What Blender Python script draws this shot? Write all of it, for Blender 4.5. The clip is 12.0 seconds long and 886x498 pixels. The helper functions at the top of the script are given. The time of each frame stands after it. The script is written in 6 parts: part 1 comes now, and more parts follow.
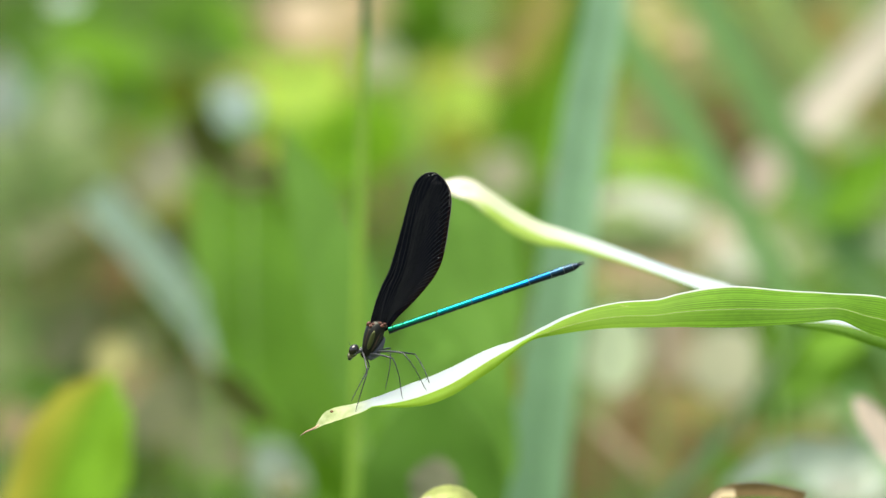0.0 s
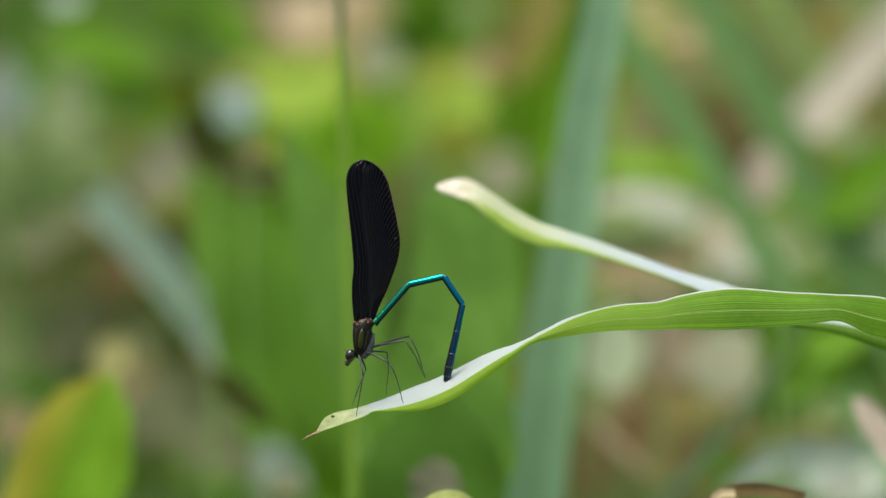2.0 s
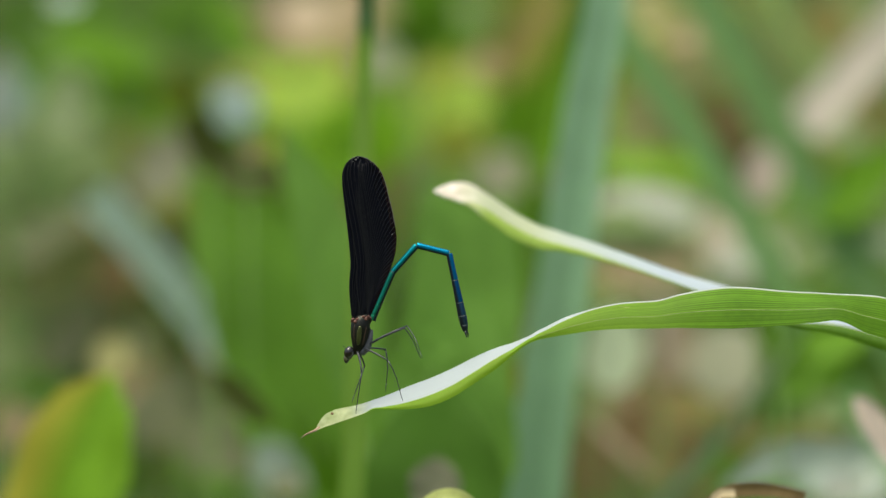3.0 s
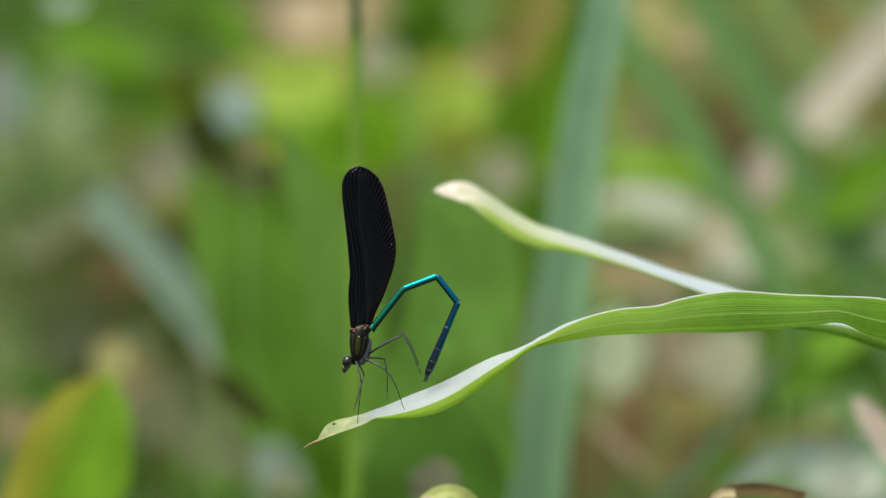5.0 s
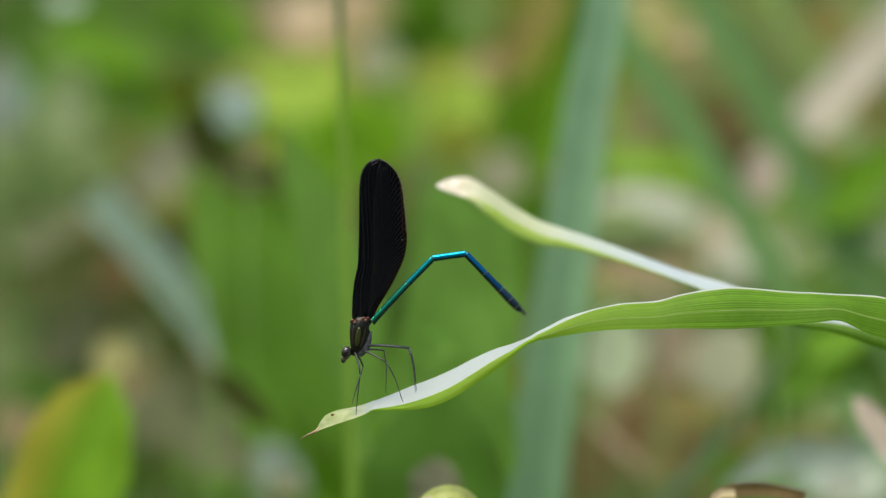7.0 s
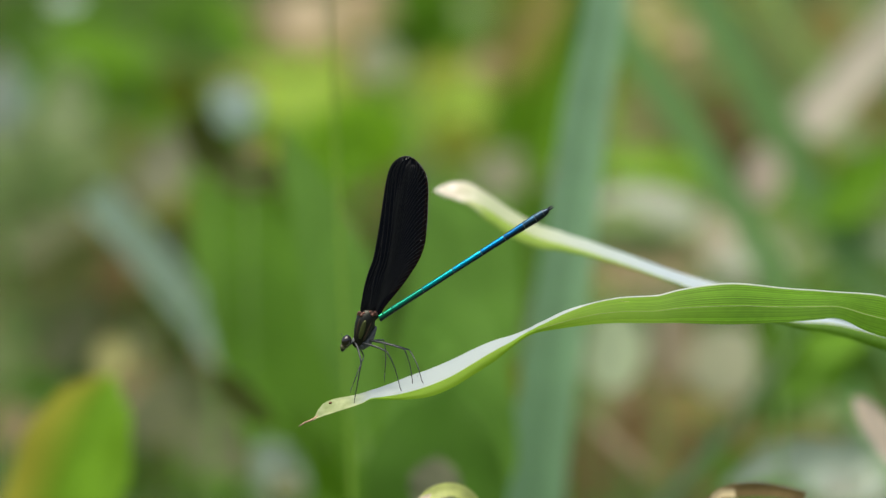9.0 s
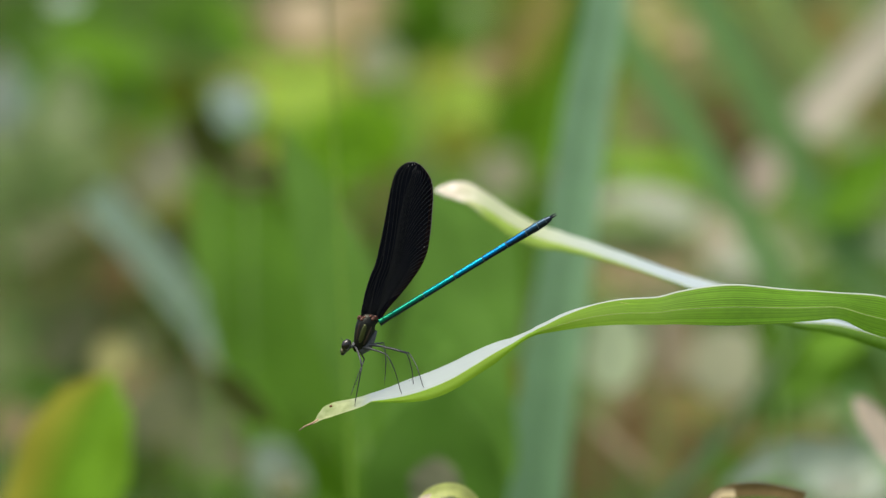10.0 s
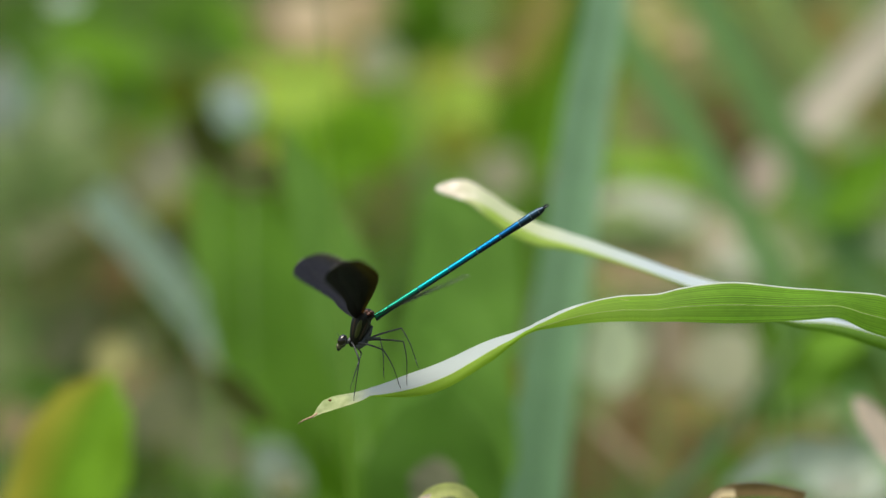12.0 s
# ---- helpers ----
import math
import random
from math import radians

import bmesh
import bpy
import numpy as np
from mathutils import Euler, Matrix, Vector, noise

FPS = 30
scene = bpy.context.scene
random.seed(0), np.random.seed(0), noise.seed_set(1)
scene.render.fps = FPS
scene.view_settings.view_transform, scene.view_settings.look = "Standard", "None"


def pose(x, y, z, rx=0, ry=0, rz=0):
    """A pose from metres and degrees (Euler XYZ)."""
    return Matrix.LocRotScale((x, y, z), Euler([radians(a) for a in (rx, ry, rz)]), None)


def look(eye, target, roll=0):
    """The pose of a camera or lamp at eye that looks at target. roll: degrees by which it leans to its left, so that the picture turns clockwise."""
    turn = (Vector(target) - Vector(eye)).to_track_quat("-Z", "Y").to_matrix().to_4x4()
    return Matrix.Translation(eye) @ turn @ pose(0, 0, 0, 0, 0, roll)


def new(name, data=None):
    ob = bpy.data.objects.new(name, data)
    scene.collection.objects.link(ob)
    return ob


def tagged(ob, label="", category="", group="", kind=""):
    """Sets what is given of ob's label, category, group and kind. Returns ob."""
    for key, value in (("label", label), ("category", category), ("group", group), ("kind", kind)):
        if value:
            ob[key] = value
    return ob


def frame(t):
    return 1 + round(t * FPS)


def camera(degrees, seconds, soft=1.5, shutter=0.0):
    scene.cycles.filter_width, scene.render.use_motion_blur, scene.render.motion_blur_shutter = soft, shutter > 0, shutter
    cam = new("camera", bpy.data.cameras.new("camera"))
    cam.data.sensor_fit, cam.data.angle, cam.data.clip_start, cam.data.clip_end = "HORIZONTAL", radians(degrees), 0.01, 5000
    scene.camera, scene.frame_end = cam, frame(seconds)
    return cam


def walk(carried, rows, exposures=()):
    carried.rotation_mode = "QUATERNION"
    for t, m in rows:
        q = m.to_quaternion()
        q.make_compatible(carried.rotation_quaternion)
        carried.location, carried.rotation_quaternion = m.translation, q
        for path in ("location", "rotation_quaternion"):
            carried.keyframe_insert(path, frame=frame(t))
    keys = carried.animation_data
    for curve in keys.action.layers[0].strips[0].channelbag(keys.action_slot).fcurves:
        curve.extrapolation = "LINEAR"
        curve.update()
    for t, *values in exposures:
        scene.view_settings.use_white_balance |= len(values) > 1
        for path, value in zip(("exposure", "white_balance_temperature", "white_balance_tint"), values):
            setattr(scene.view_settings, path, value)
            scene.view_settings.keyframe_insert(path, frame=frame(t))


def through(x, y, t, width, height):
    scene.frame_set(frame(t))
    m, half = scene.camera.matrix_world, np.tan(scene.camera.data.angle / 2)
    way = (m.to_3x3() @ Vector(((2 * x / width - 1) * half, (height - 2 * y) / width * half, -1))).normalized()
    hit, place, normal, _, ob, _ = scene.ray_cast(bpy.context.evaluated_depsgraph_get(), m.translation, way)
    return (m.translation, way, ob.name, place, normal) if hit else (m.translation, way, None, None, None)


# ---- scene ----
MM = 0.001
EYE_HEIGHT = 0.85            # the lens, level, above the foot of the bank
REACH = 1.16495              # from the lens to the leaf in focus

cam = camera(10.0, 12.0, soft=1.4, shutter=0.5)
cam.data.dof.use_dof = True
cam.data.dof.focus_distance = REACH
cam.data.dof.aperture_fstop = 6.3
cam.data.dof.aperture_blades = 0
STAND = look((0, -REACH, EYE_HEIGHT), (0, 0, EYE_HEIGHT))
walk(cam, [(0.0, STAND), (12.0, STAND)],
     exposures=[(0.0, 0.95), (0.4, 0.83), (0.8, 0.64), (1.0, 0.46), (1.3, 0.34), (12.0, 0.27)])

# ---- light ----
SUN_FROM = Vector((-0.25, -0.22, 1.0)).normalized()
world = bpy.data.worlds.new("sky")
scene.world = world
world.use_nodes = True
wn = world.node_tree
sky = wn.nodes.new("ShaderNodeTexSky")
sky.sky_type = "NISHITA"
sky.sun_disc = False
sky.dust_density = 5.0
sky.sun_elevation = math.asin(SUN_FROM.z)
sky.sun_rotation = math.atan2(SUN_FROM.x, SUN_FROM.y)
wn.links.new(sky.outputs["Color"], wn.nodes["Background"].inputs["Color"])
wn.nodes["Background"].inputs["Strength"].default_value = 0.12
sun = new("sun", bpy.data.lights.new("sun", "SUN"))
sun.data.energy = 3.2
sun.data.angle = radians(45)
sun.data.color = (1.0, 0.94, 0.80)
sun.matrix_world = look(SUN_FROM * 5, (0, 0, 0))


# ---- materials ----
def material(name):
    m = bpy.data.materials.new(name)
    m.use_nodes = True
    nt = m.node_tree
    return m, nt, nt.nodes["Principled BSDF"], nt.nodes["Material Output"]


def node(nt, kind, **values):
    n = nt.nodes.new(kind)
    for key, v in values.items():
        n.inputs[key.replace("_", " ")].default_value = v
    return n


def ramp(nt, fac, stops):
    r = nt.nodes.new("ShaderNodeValToRGB")
    while len(r.color_ramp.elements) < len(stops):
        r.color_ramp.elements.new(0.5)
    for e, (p, c) in zip(r.color_ramp.elements, stops):
        e.position, e.color = p, (*c, 1)
    nt.links.new(fac, r.inputs["Fac"])
    return r.outputs["Color"]


def mix(nt, fac, a, b, blend="MIX"):
    n = nt.nodes.new("ShaderNodeMix")
    n.data_type, n.blend_type = "RGBA", blend
    for slot, v in ((0, fac), (6, a), (7, b)):
        if isinstance(v, (int, float)):
            n.inputs[slot].default_value = v
        elif isinstance(v, tuple):
            n.inputs[slot].default_value = (*v, 1)
        else:
            nt.links.new(v, n.inputs[slot])
    return n.outputs[2]


def scaled(c, k):
    return tuple(min(1.0, v * k) for v in c)


def leaf_material(name, base, through, share=0.45, rough=0.4, veins=26, spec=0.5, tip=None, margin=None, coat=0.0, relief=0.18, sheen=None, seam=0.40, lit_lime=None, lines=0, sheen_tip=None, ridge_glint=True):
    """A leaf blade: reflecting skin, light let through, veins along its length."""
    m, nt, bsdf, out = material(name)
    uv = nt.nodes.new("ShaderNodeUVMap")
    uv.uv_map = "UVMap"
    sep = nt.nodes.new("ShaderNodeSeparateXYZ")
    nt.links.new(uv.outputs[0], sep.inputs[0])
    geo = nt.nodes.new("ShaderNodeTexCoord")
    blot = node(nt, "ShaderNodeTexNoise", Scale=60.0, Detail=4.0)
    nt.links.new(geo.outputs["Object"], blot.inputs["Vector"])
    fine = node(nt, "ShaderNodeTexNoise", Scale=700.0, Detail=3.0)
    nt.links.new(geo.outputs["Object"], fine.inputs["Vector"])
    mottle = node(nt, "ShaderNodeTexNoise", Scale=280.0, Detail=3.0)
    nt.links.new(geo.outputs["Object"], mottle.inputs["Vector"])
    # streaky parallel veins
    squeeze = nt.nodes.new("ShaderNodeMapping")
    squeeze.inputs["Scale"].default_value = (veins, 1.6, 1.0)
    nt.links.new(uv.outputs[0], squeeze.inputs["Vector"])
    streak = node(nt, "ShaderNodeTexNoise", Scale=1.0, Detail=3.0, Roughness=0.6)
    nt.links.new(squeeze.outputs[0], streak.inputs["Vector"])
    stripe = nt.nodes.new("ShaderNodeMapRange")
    stripe.inputs["From Min"].default_value = 0.42
    stripe.inputs["From Max"].default_value = 0.72
    nt.links.new(streak.outputs["Fac"], stripe.inputs["Value"])
    part_ = nt.nodes.new("ShaderNodeMath")
    part_.operation = "MULTIPLY"
    nt.links.new(stripe.outputs[0], part_.inputs[0])
    nt.links.new(blot.outputs["Fac"], part_.inputs[1])

    if lines:
        wave = node(nt, "ShaderNodeTexWave", Scale=lines * 0.05, Distortion=0.8, Detail=1.0)
        wave.wave_type, wave.bands_direction = "BANDS", "X"
        thin = nt.nodes.new("ShaderNodeMapping")
        thin.inputs["Scale"].default_value = (20.0, 3.0, 1.0)
        nt.links.new(uv.outputs[0], thin.inputs["Vector"])
        nt.links.new(thin.outputs[0], wave.inputs["Vector"])
        crest = ramp(nt, wave.outputs["Fac"], [(0.80, (0, 0, 0)), (0.96, (1.0, 1.0, 1.0))])
        patchy = ramp(nt, blot.outputs["Fac"], [(0.30, (0.15, 0.15, 0.15)), (0.62, (0.85, 0.85, 0.85))])
        inner = ramp(nt, sep.outputs["X"], [(0.74, (1, 1, 1)), (0.82, (0.12, 0.12, 0.12))])   # plain beyond the midrib
        vein_line = mix(nt, 1.0, mix(nt, 1.0, crest, patchy, "MULTIPLY"), inner, "MULTIPLY")

    def skin(c, glow=1.0):
        col = mix(nt, blot.outputs["Fac"], scaled(c, 0.72), scaled(c, 1.25))
        col = mix(nt, part_.outputs[0], col, scaled(c, 1 + 2 * relief))
        dots = ramp(nt, fine.outputs["Fac"], [(0.3, (0.75, 0.75, 0.75)), (0.7, (1.15, 1.15, 1.1))])
        col = mix(nt, 0.3 if lines else 0.5, col, dots, "MULTIPLY")
        # Lime towards the tip paints in light shining through the blade.
        if lit_lime:
            grow = ramp(nt, sep.outputs["Y"], [(lit_lime[1], (0, 0, 0)), (lit_lime[2], (1, 1, 1))])
            col = mix(nt, grow, col, mix(nt, part_.outputs[0], scaled(lit_lime[0], 0.8 * glow), scaled(lit_lime[0], 1.5 * glow)))
        if lines:
            col = mix(nt, vein_line, col, scaled(c, 2.3))
        if margin:
            edge = ramp(nt, sep.outputs["X"], [(0.12, (1, 1, 1)), (0.46, (0, 0, 0))])
            col = mix(nt, edge, col, margin)
        # Sky sheen on the blade's far half, painted as a pale base colour.
        if sheen:
            sheen_half = ramp(nt, sep.outputs["X"], [(seam - 0.01, (1, 1, 1)), (seam + 0.01, (0, 0, 0))])
            sheen_tone = mix(nt, streak.outputs["Fac"], scaled(sheen, 0.74), scaled(sheen, 1.24))
            if sheen_tip:
                sheen_tone = mix(nt, ramp(nt, sep.outputs["Y"], [(sheen_tip[1], (0, 0, 0)), (sheen_tip[2], (1, 1, 1))]), sheen_tone, sheen_tip[0])
            col = mix(nt, sheen_half, col, sheen_tone)
            # Pale line on the ridge: an edge highlight put into the colour.
            ridge = ridge_glint and ramp(nt, sep.outputs["X"], [(seam - 0.012, (0, 0, 0)), (seam - 0.004, (0.6, 0.6, 0.6)), (seam + 0.006, (0.6, 0.6, 0.6)), (seam + 0.016, (0, 0, 0))])
            col = mix(nt, ridge, col, (0.74, 0.78, 0.56)) if ridge_glint else col
        if tip:
            end = ramp(nt, sep.outputs["Y"], [(tip[1], (0, 0, 0)), (tip[2], (1, 1, 1))])
            col = mix(nt, end, col, mix(nt, ramp(nt, mottle.outputs["Fac"], [(0.35, (0, 0, 0)), (0.65, (1, 1, 1))]), (tip[0][0] * 0.72, tip[0][1] * 0.80, tip[0][2] * 0.62), scaled(tip[0], 1.25)))
        return col

    bsdf.inputs["Roughness"].default_value = rough
    bsdf.inputs["Specular IOR Level"].default_value = spec
    bsdf.inputs["Coat Weight"].default_value = coat
    bsdf.inputs["Coat Roughness"].default_value = 0.35
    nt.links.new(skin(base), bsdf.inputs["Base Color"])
    bump = node(nt, "ShaderNodeBump", Strength=0.25, Distance=0.0002)
    nt.links.new(streak.outputs["Fac"], bump.inputs["Height"])
    nt.links.new(bump.outputs[0], bsdf.inputs["Normal"])
    tr = nt.nodes.new("ShaderNodeBsdfTranslucent")
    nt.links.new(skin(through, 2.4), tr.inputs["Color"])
    mixer = nt.nodes.new("ShaderNodeMixShader")
    mixer.inputs[0].default_value = share
    nt.links.new(bsdf.outputs[0], mixer.inputs[1])
    nt.links.new(tr.outputs[0], mixer.inputs[2])
    nt.links.new(mixer.outputs[0], out.inputs["Surface"])
    return m


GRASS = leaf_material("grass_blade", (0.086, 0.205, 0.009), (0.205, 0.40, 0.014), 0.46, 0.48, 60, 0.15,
                      tip=((0.50, 0.56, 0.31), 0.79, 0.87), relief=0.7, sheen=(0.64, 0.73, 0.74), seam=0.5, lit_lime=((0.245, 0.41, 0.030), 0.24, 0.52), lines=11)
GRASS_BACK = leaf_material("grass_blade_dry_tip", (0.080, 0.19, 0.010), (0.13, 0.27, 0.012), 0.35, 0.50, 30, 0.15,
                           tip=((0.88, 0.74, 0.68), 0.72, 0.86), sheen=(0.55, 0.65, 0.70), seam=0.5, lit_lime=((0.34, 0.50, 0.09), 0.34, 0.52),
                           sheen_tip=((0.56, 0.63, 0.40), 0.42, 0.62), ridge_glint=False)
FRESH = leaf_material("fresh_leaf", (0.125, 0.285, 0.012), (0.20, 0.44, 0.014), 0.35, 0.5, 9, 0.10)
BROAD = leaf_material("broad_leaf", (0.19, 0.38, 0.065), (0.29, 0.55, 0.07), 0.35, 0.55, 5, 0.2, relief=0.04)
BROAD_DEEP = leaf_material("broad_deep_leaf", (0.155, 0.34, 0.030), (0.24, 0.47, 0.040), 0.35, 0.55, 5, 0.25, relief=0.04)
MOSS = leaf_material("moss_green_leaf", (0.072, 0.175, 0.006), (0.125, 0.29, 0.008), 0.35, 0.55, 9, 0.10)
# Leaves of this stand in for shaded gaps; the shade is their colour.
SHADE_GAP = leaf_material("shade_gap_leaf", (0.048, 0.064, 0.011), (0.065, 0.09, 0.014), 0.25, 0.6, 9, 0.10)
# Dark top end paints in the shade of the turned-away part.
SWAYING = leaf_material("swaying_blade", (0.30, 0.50, 0.08), (0.36, 0.60, 0.08), 0.6, 0.5, 9, 0.3,
                        tip=((0.10, 0.20, 0.07), 0.83, 0.88))
PALE_LIME = leaf_material("pale_lime_blade", (0.56, 0.62, 0.20), (0.52, 0.60, 0.18), 0.3, 0.45, 12, 0.5)
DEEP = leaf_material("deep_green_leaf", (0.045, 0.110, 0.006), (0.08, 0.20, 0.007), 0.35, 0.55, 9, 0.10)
LIME = leaf_material("lime_leaf", (0.28, 0.43, 0.045), (0.33, 0.49, 0.04), 0.35, 0.5, 9, 0.10)
OLIVE = leaf_material("olive_leaf", (0.21, 0.25, 0.025), (0.24, 0.28, 0.03), 0.3, 0.55, 9, 0.10)
SAGE = leaf_material("sage_green_leaf", (0.18, 0.255, 0.095), (0.20, 0.29, 0.08), 0.3, 0.55, 9, 0.10)
YELLOWING = leaf_material("yellowing_leaf", (0.19, 0.40, 0.015), (0.32, 0.56, 0.02), 0.35, 0.5, 9, 0.3,
                          margin=(0.44, 0.43, 0.04))
REED = leaf_material("reed_blade", (0.26, 0.46, 0.26), (0.28, 0.47, 0.24), 0.3, 0.45, 12, 0.5)
GREEN_REED = leaf_material("green_reed_blade", (0.21, 0.41, 0.13), (0.24, 0.44, 0.13), 0.3, 0.5, 12, 0.4)
GREY_REED = leaf_material("grey_green_reed_blade", (0.22, 0.33, 0.17), (0.23, 0.34, 0.15), 0.3, 0.5, 12, 0.4)
GLAUCOUS = leaf_material("glaucous_blade", (0.32, 0.41, 0.32), (0.30, 0.40, 0.25), 0.25, 0.45, 10, 0.5)
SILVER = leaf_material("silvery_leaf", (0.38, 0.43, 0.33), (0.34, 0.40, 0.27), 0.25, 0.45, 8, 0.5)
STRAW = leaf_material("dead_straw_leaf", (0.62, 0.52, 0.32), (0.45, 0.34, 0.18), 0.25, 0.7, 8, 0.2)
DEAD_PINK = leaf_material("dead_pinkish_leaf", (0.70, 0.60, 0.48), (0.45, 0.34, 0.26), 0.25, 0.7, 8, 0.2)
TAN = leaf_material("dead_tan_leaf", (0.34, 0.275, 0.15), (0.26, 0.20, 0.10), 0.25, 0.7, 8, 0.2)
BROWN = leaf_material("dead_brown_leaf", (0.22, 0.155, 0.065), (0.19, 0.12, 0.05), 0.25, 0.7, 8, 0.2)
GRASSY = leaf_material("grass_green_leaf", (0.185, 0.39, 0.018), (0.25, 0.50, 0.02), 0.35, 0.5, 9, 0.10)
PALE_SAGE = leaf_material("pale_sage_leaf", (0.44, 0.53, 0.28), (0.44, 0.54, 0.25), 0.3, 0.5, 9, 0.2)
KHAKI = leaf_material("withered_khaki_leaf", (0.21, 0.185, 0.05), (0.19, 0.16, 0.04), 0.25, 0.65, 8, 0.15)
RUSSET = leaf_material("dead_russet_leaf", (0.27, 0.14, 0.055), (0.24, 0.11, 0.04), 0.25, 0.7, 8, 0.15)
DARK_REED = leaf_material("dark_reed_blade", (0.085, 0.20, 0.055), (0.11, 0.25, 0.055), 0.3, 0.5, 12, 0.3)
GREEN_BLADE = leaf_material("green_leaning_blade", (0.20, 0.37, 0.12), (0.22, 0.41, 0.12), 0.3, 0.5, 12, 0.3)
LIGHT_REED = leaf_material("light_green_reed_blade", (0.33, 0.48, 0.15), (0.34, 0.50, 0.13), 0.3, 0.5, 12, 0.3)
PALE_GLAUCOUS = leaf_material("pale_glaucous_blade", (0.36, 0.48, 0.41), (0.34, 0.46, 0.33), 0.25, 0.45, 10, 0.4)
# Dull lower length: its shade is put into the base colour.
GLAUCOUS_BLADE = leaf_material("glaucous_leaning_blade", (0.15, 0.26, 0.13), (0.15, 0.26, 0.11), 0.25, 0.45, 10, 0.4,
                               tip=((0.33, 0.45, 0.37), 0.40, 0.56))
GREY_SAGE = leaf_material("grey_sage_leaf", (0.25, 0.26, 0.165), (0.22, 0.23, 0.13), 0.25, 0.65, 8, 0.15)
GREY_OLIVE = leaf_material("grey_olive_leaf", (0.165, 0.185, 0.095), (0.14, 0.16, 0.07), 0.25, 0.65, 8, 0.15)
OLIVE_TAN = leaf_material("withered_olive_tan_leaf", (0.42, 0.41, 0.17), (0.36, 0.35, 0.12), 0.25, 0.65, 8, 0.15)
BEIGE = leaf_material("dry_beige_leaf", (0.45, 0.37, 0.24), (0.34, 0.26, 0.15), 0.25, 0.7, 8, 0.15)
DEAD_STRAW = leaf_material("dead_greyish_straw_blade", (0.51, 0.48, 0.39), (0.40, 0.36, 0.27), 0.25, 0.7, 8, 0.2)
MINT = leaf_material("pale_mint_leaf", (0.62, 0.73, 0.47), (0.60, 0.72, 0.42), 0.3, 0.5, 9, 0.2)
WARM_SAGE = leaf_material("warm_sage_leaf", (0.47, 0.49, 0.33), (0.42, 0.45, 0.28), 0.3, 0.5, 9, 0.2)
SHADE_GREEN = leaf_material("shaded_green_leaf", (0.105, 0.235, 0.030), (0.17, 0.36, 0.035), 0.35, 0.55, 5, 0.2, relief=0.04)
STALK = leaf_material("stalk_green", (0.12, 0.24, 0.04), (0.16, 0.28, 0.05), 0.15, 0.5, 8, 0.4)


def ground_material():
    m, nt, bsdf, out = material("leaf_litter_soil")
    co = nt.nodes.new("ShaderNodeTexCoord")
    big = node(nt, "ShaderNodeTexNoise", Scale=7.0, Detail=5.0)
    small = node(nt, "ShaderNodeTexVoronoi", Scale=55.0)
    nt.links.new(co.outputs["Object"], big.inputs["Vector"])
    nt.links.new(co.outputs["Object"], small.inputs["Vector"])
    soil = ramp(nt, big.outputs["Fac"], [(0.36, (0.018, 0.036, 0.004)), (0.55, (0.045, 0.070, 0.012)), (0.75, (0.16, 0.14, 0.06))])
    col = mix(nt, 0.35, soil, small.outputs["Color"], "SOFT_LIGHT")
    nt.links.new(col, bsdf.inputs["Base Color"])
    bsdf.inputs["Roughness"].default_value = 0.95
    bump = node(nt, "ShaderNodeBump", Strength=0.8, Distance=0.01)
    nt.links.new(small.outputs["Distance"], bump.inputs["Height"])
    nt.links.new(bump.outputs[0], bsdf.inputs["Normal"])
    return m


def undergrowth_material():
    m, nt, bsdf, out = material("mixed_undergrowth")
    geo = nt.nodes.new("ShaderNodeNewGeometry")
    col = ramp(nt, geo.outputs["Random Per Island"],
               [(0.0, (0.025, 0.06, 0.006)), (0.4, (0.06, 0.13, 0.012)), (0.65, (0.11, 0.19, 0.025)),
                (0.92, (0.13, 0.20, 0.035)), (1.0, (0.26, 0.22, 0.11))])
    nt.links.new(col, bsdf.inputs["Base Color"])
    bsdf.inputs["Roughness"].default_value = 0.6
    bsdf.inputs["Specular IOR Level"].default_value = 0.15
    tr = nt.nodes.new("ShaderNodeBsdfTranslucent")
    nt.links.new(mix(nt, 1.0, col, (1.9, 2.0, 1.2), "MULTIPLY"), tr.inputs["Color"])
    mixer = nt.nodes.new("ShaderNodeMixShader")
    mixer.inputs[0].default_value = 0.4
    nt.links.new(bsdf.outputs[0], mixer.inputs[1])
    nt.links.new(tr.outputs[0], mixer.inputs[2])
    nt.links.new(mixer.outputs[0], out.inputs["Surface"])
    return m


def plain(name, col, rough=0.5, metal=0.0, spec=0.5, grain=0.25, scale=900.0):
    m, nt, bsdf, out = material(name)
    co = nt.nodes.new("ShaderNodeTexCoord")
    nz = node(nt, "ShaderNodeTexNoise", Scale=scale, Detail=4.0)
    nt.links.new(co.outputs["Object"], nz.inputs["Vector"])
    nt.links.new(mix(nt, nz.outputs["Fac"], scaled(col, 1 - grain), scaled(col, 1 + grain)), bsdf.inputs["Base Color"])
    bsdf.inputs["Roughness"].default_value = rough
    bsdf.inputs["Metallic"].default_value = metal
    bsdf.inputs["Specular IOR Level"].default_value = spec
    bump = node(nt, "ShaderNodeBump", Strength=0.3, Distance=0.00004)
    nt.links.new(nz.outputs["Fac"], bump.inputs["Height"])
    nt.links.new(bump.outputs[0], bsdf.inputs["Normal"])
    return m


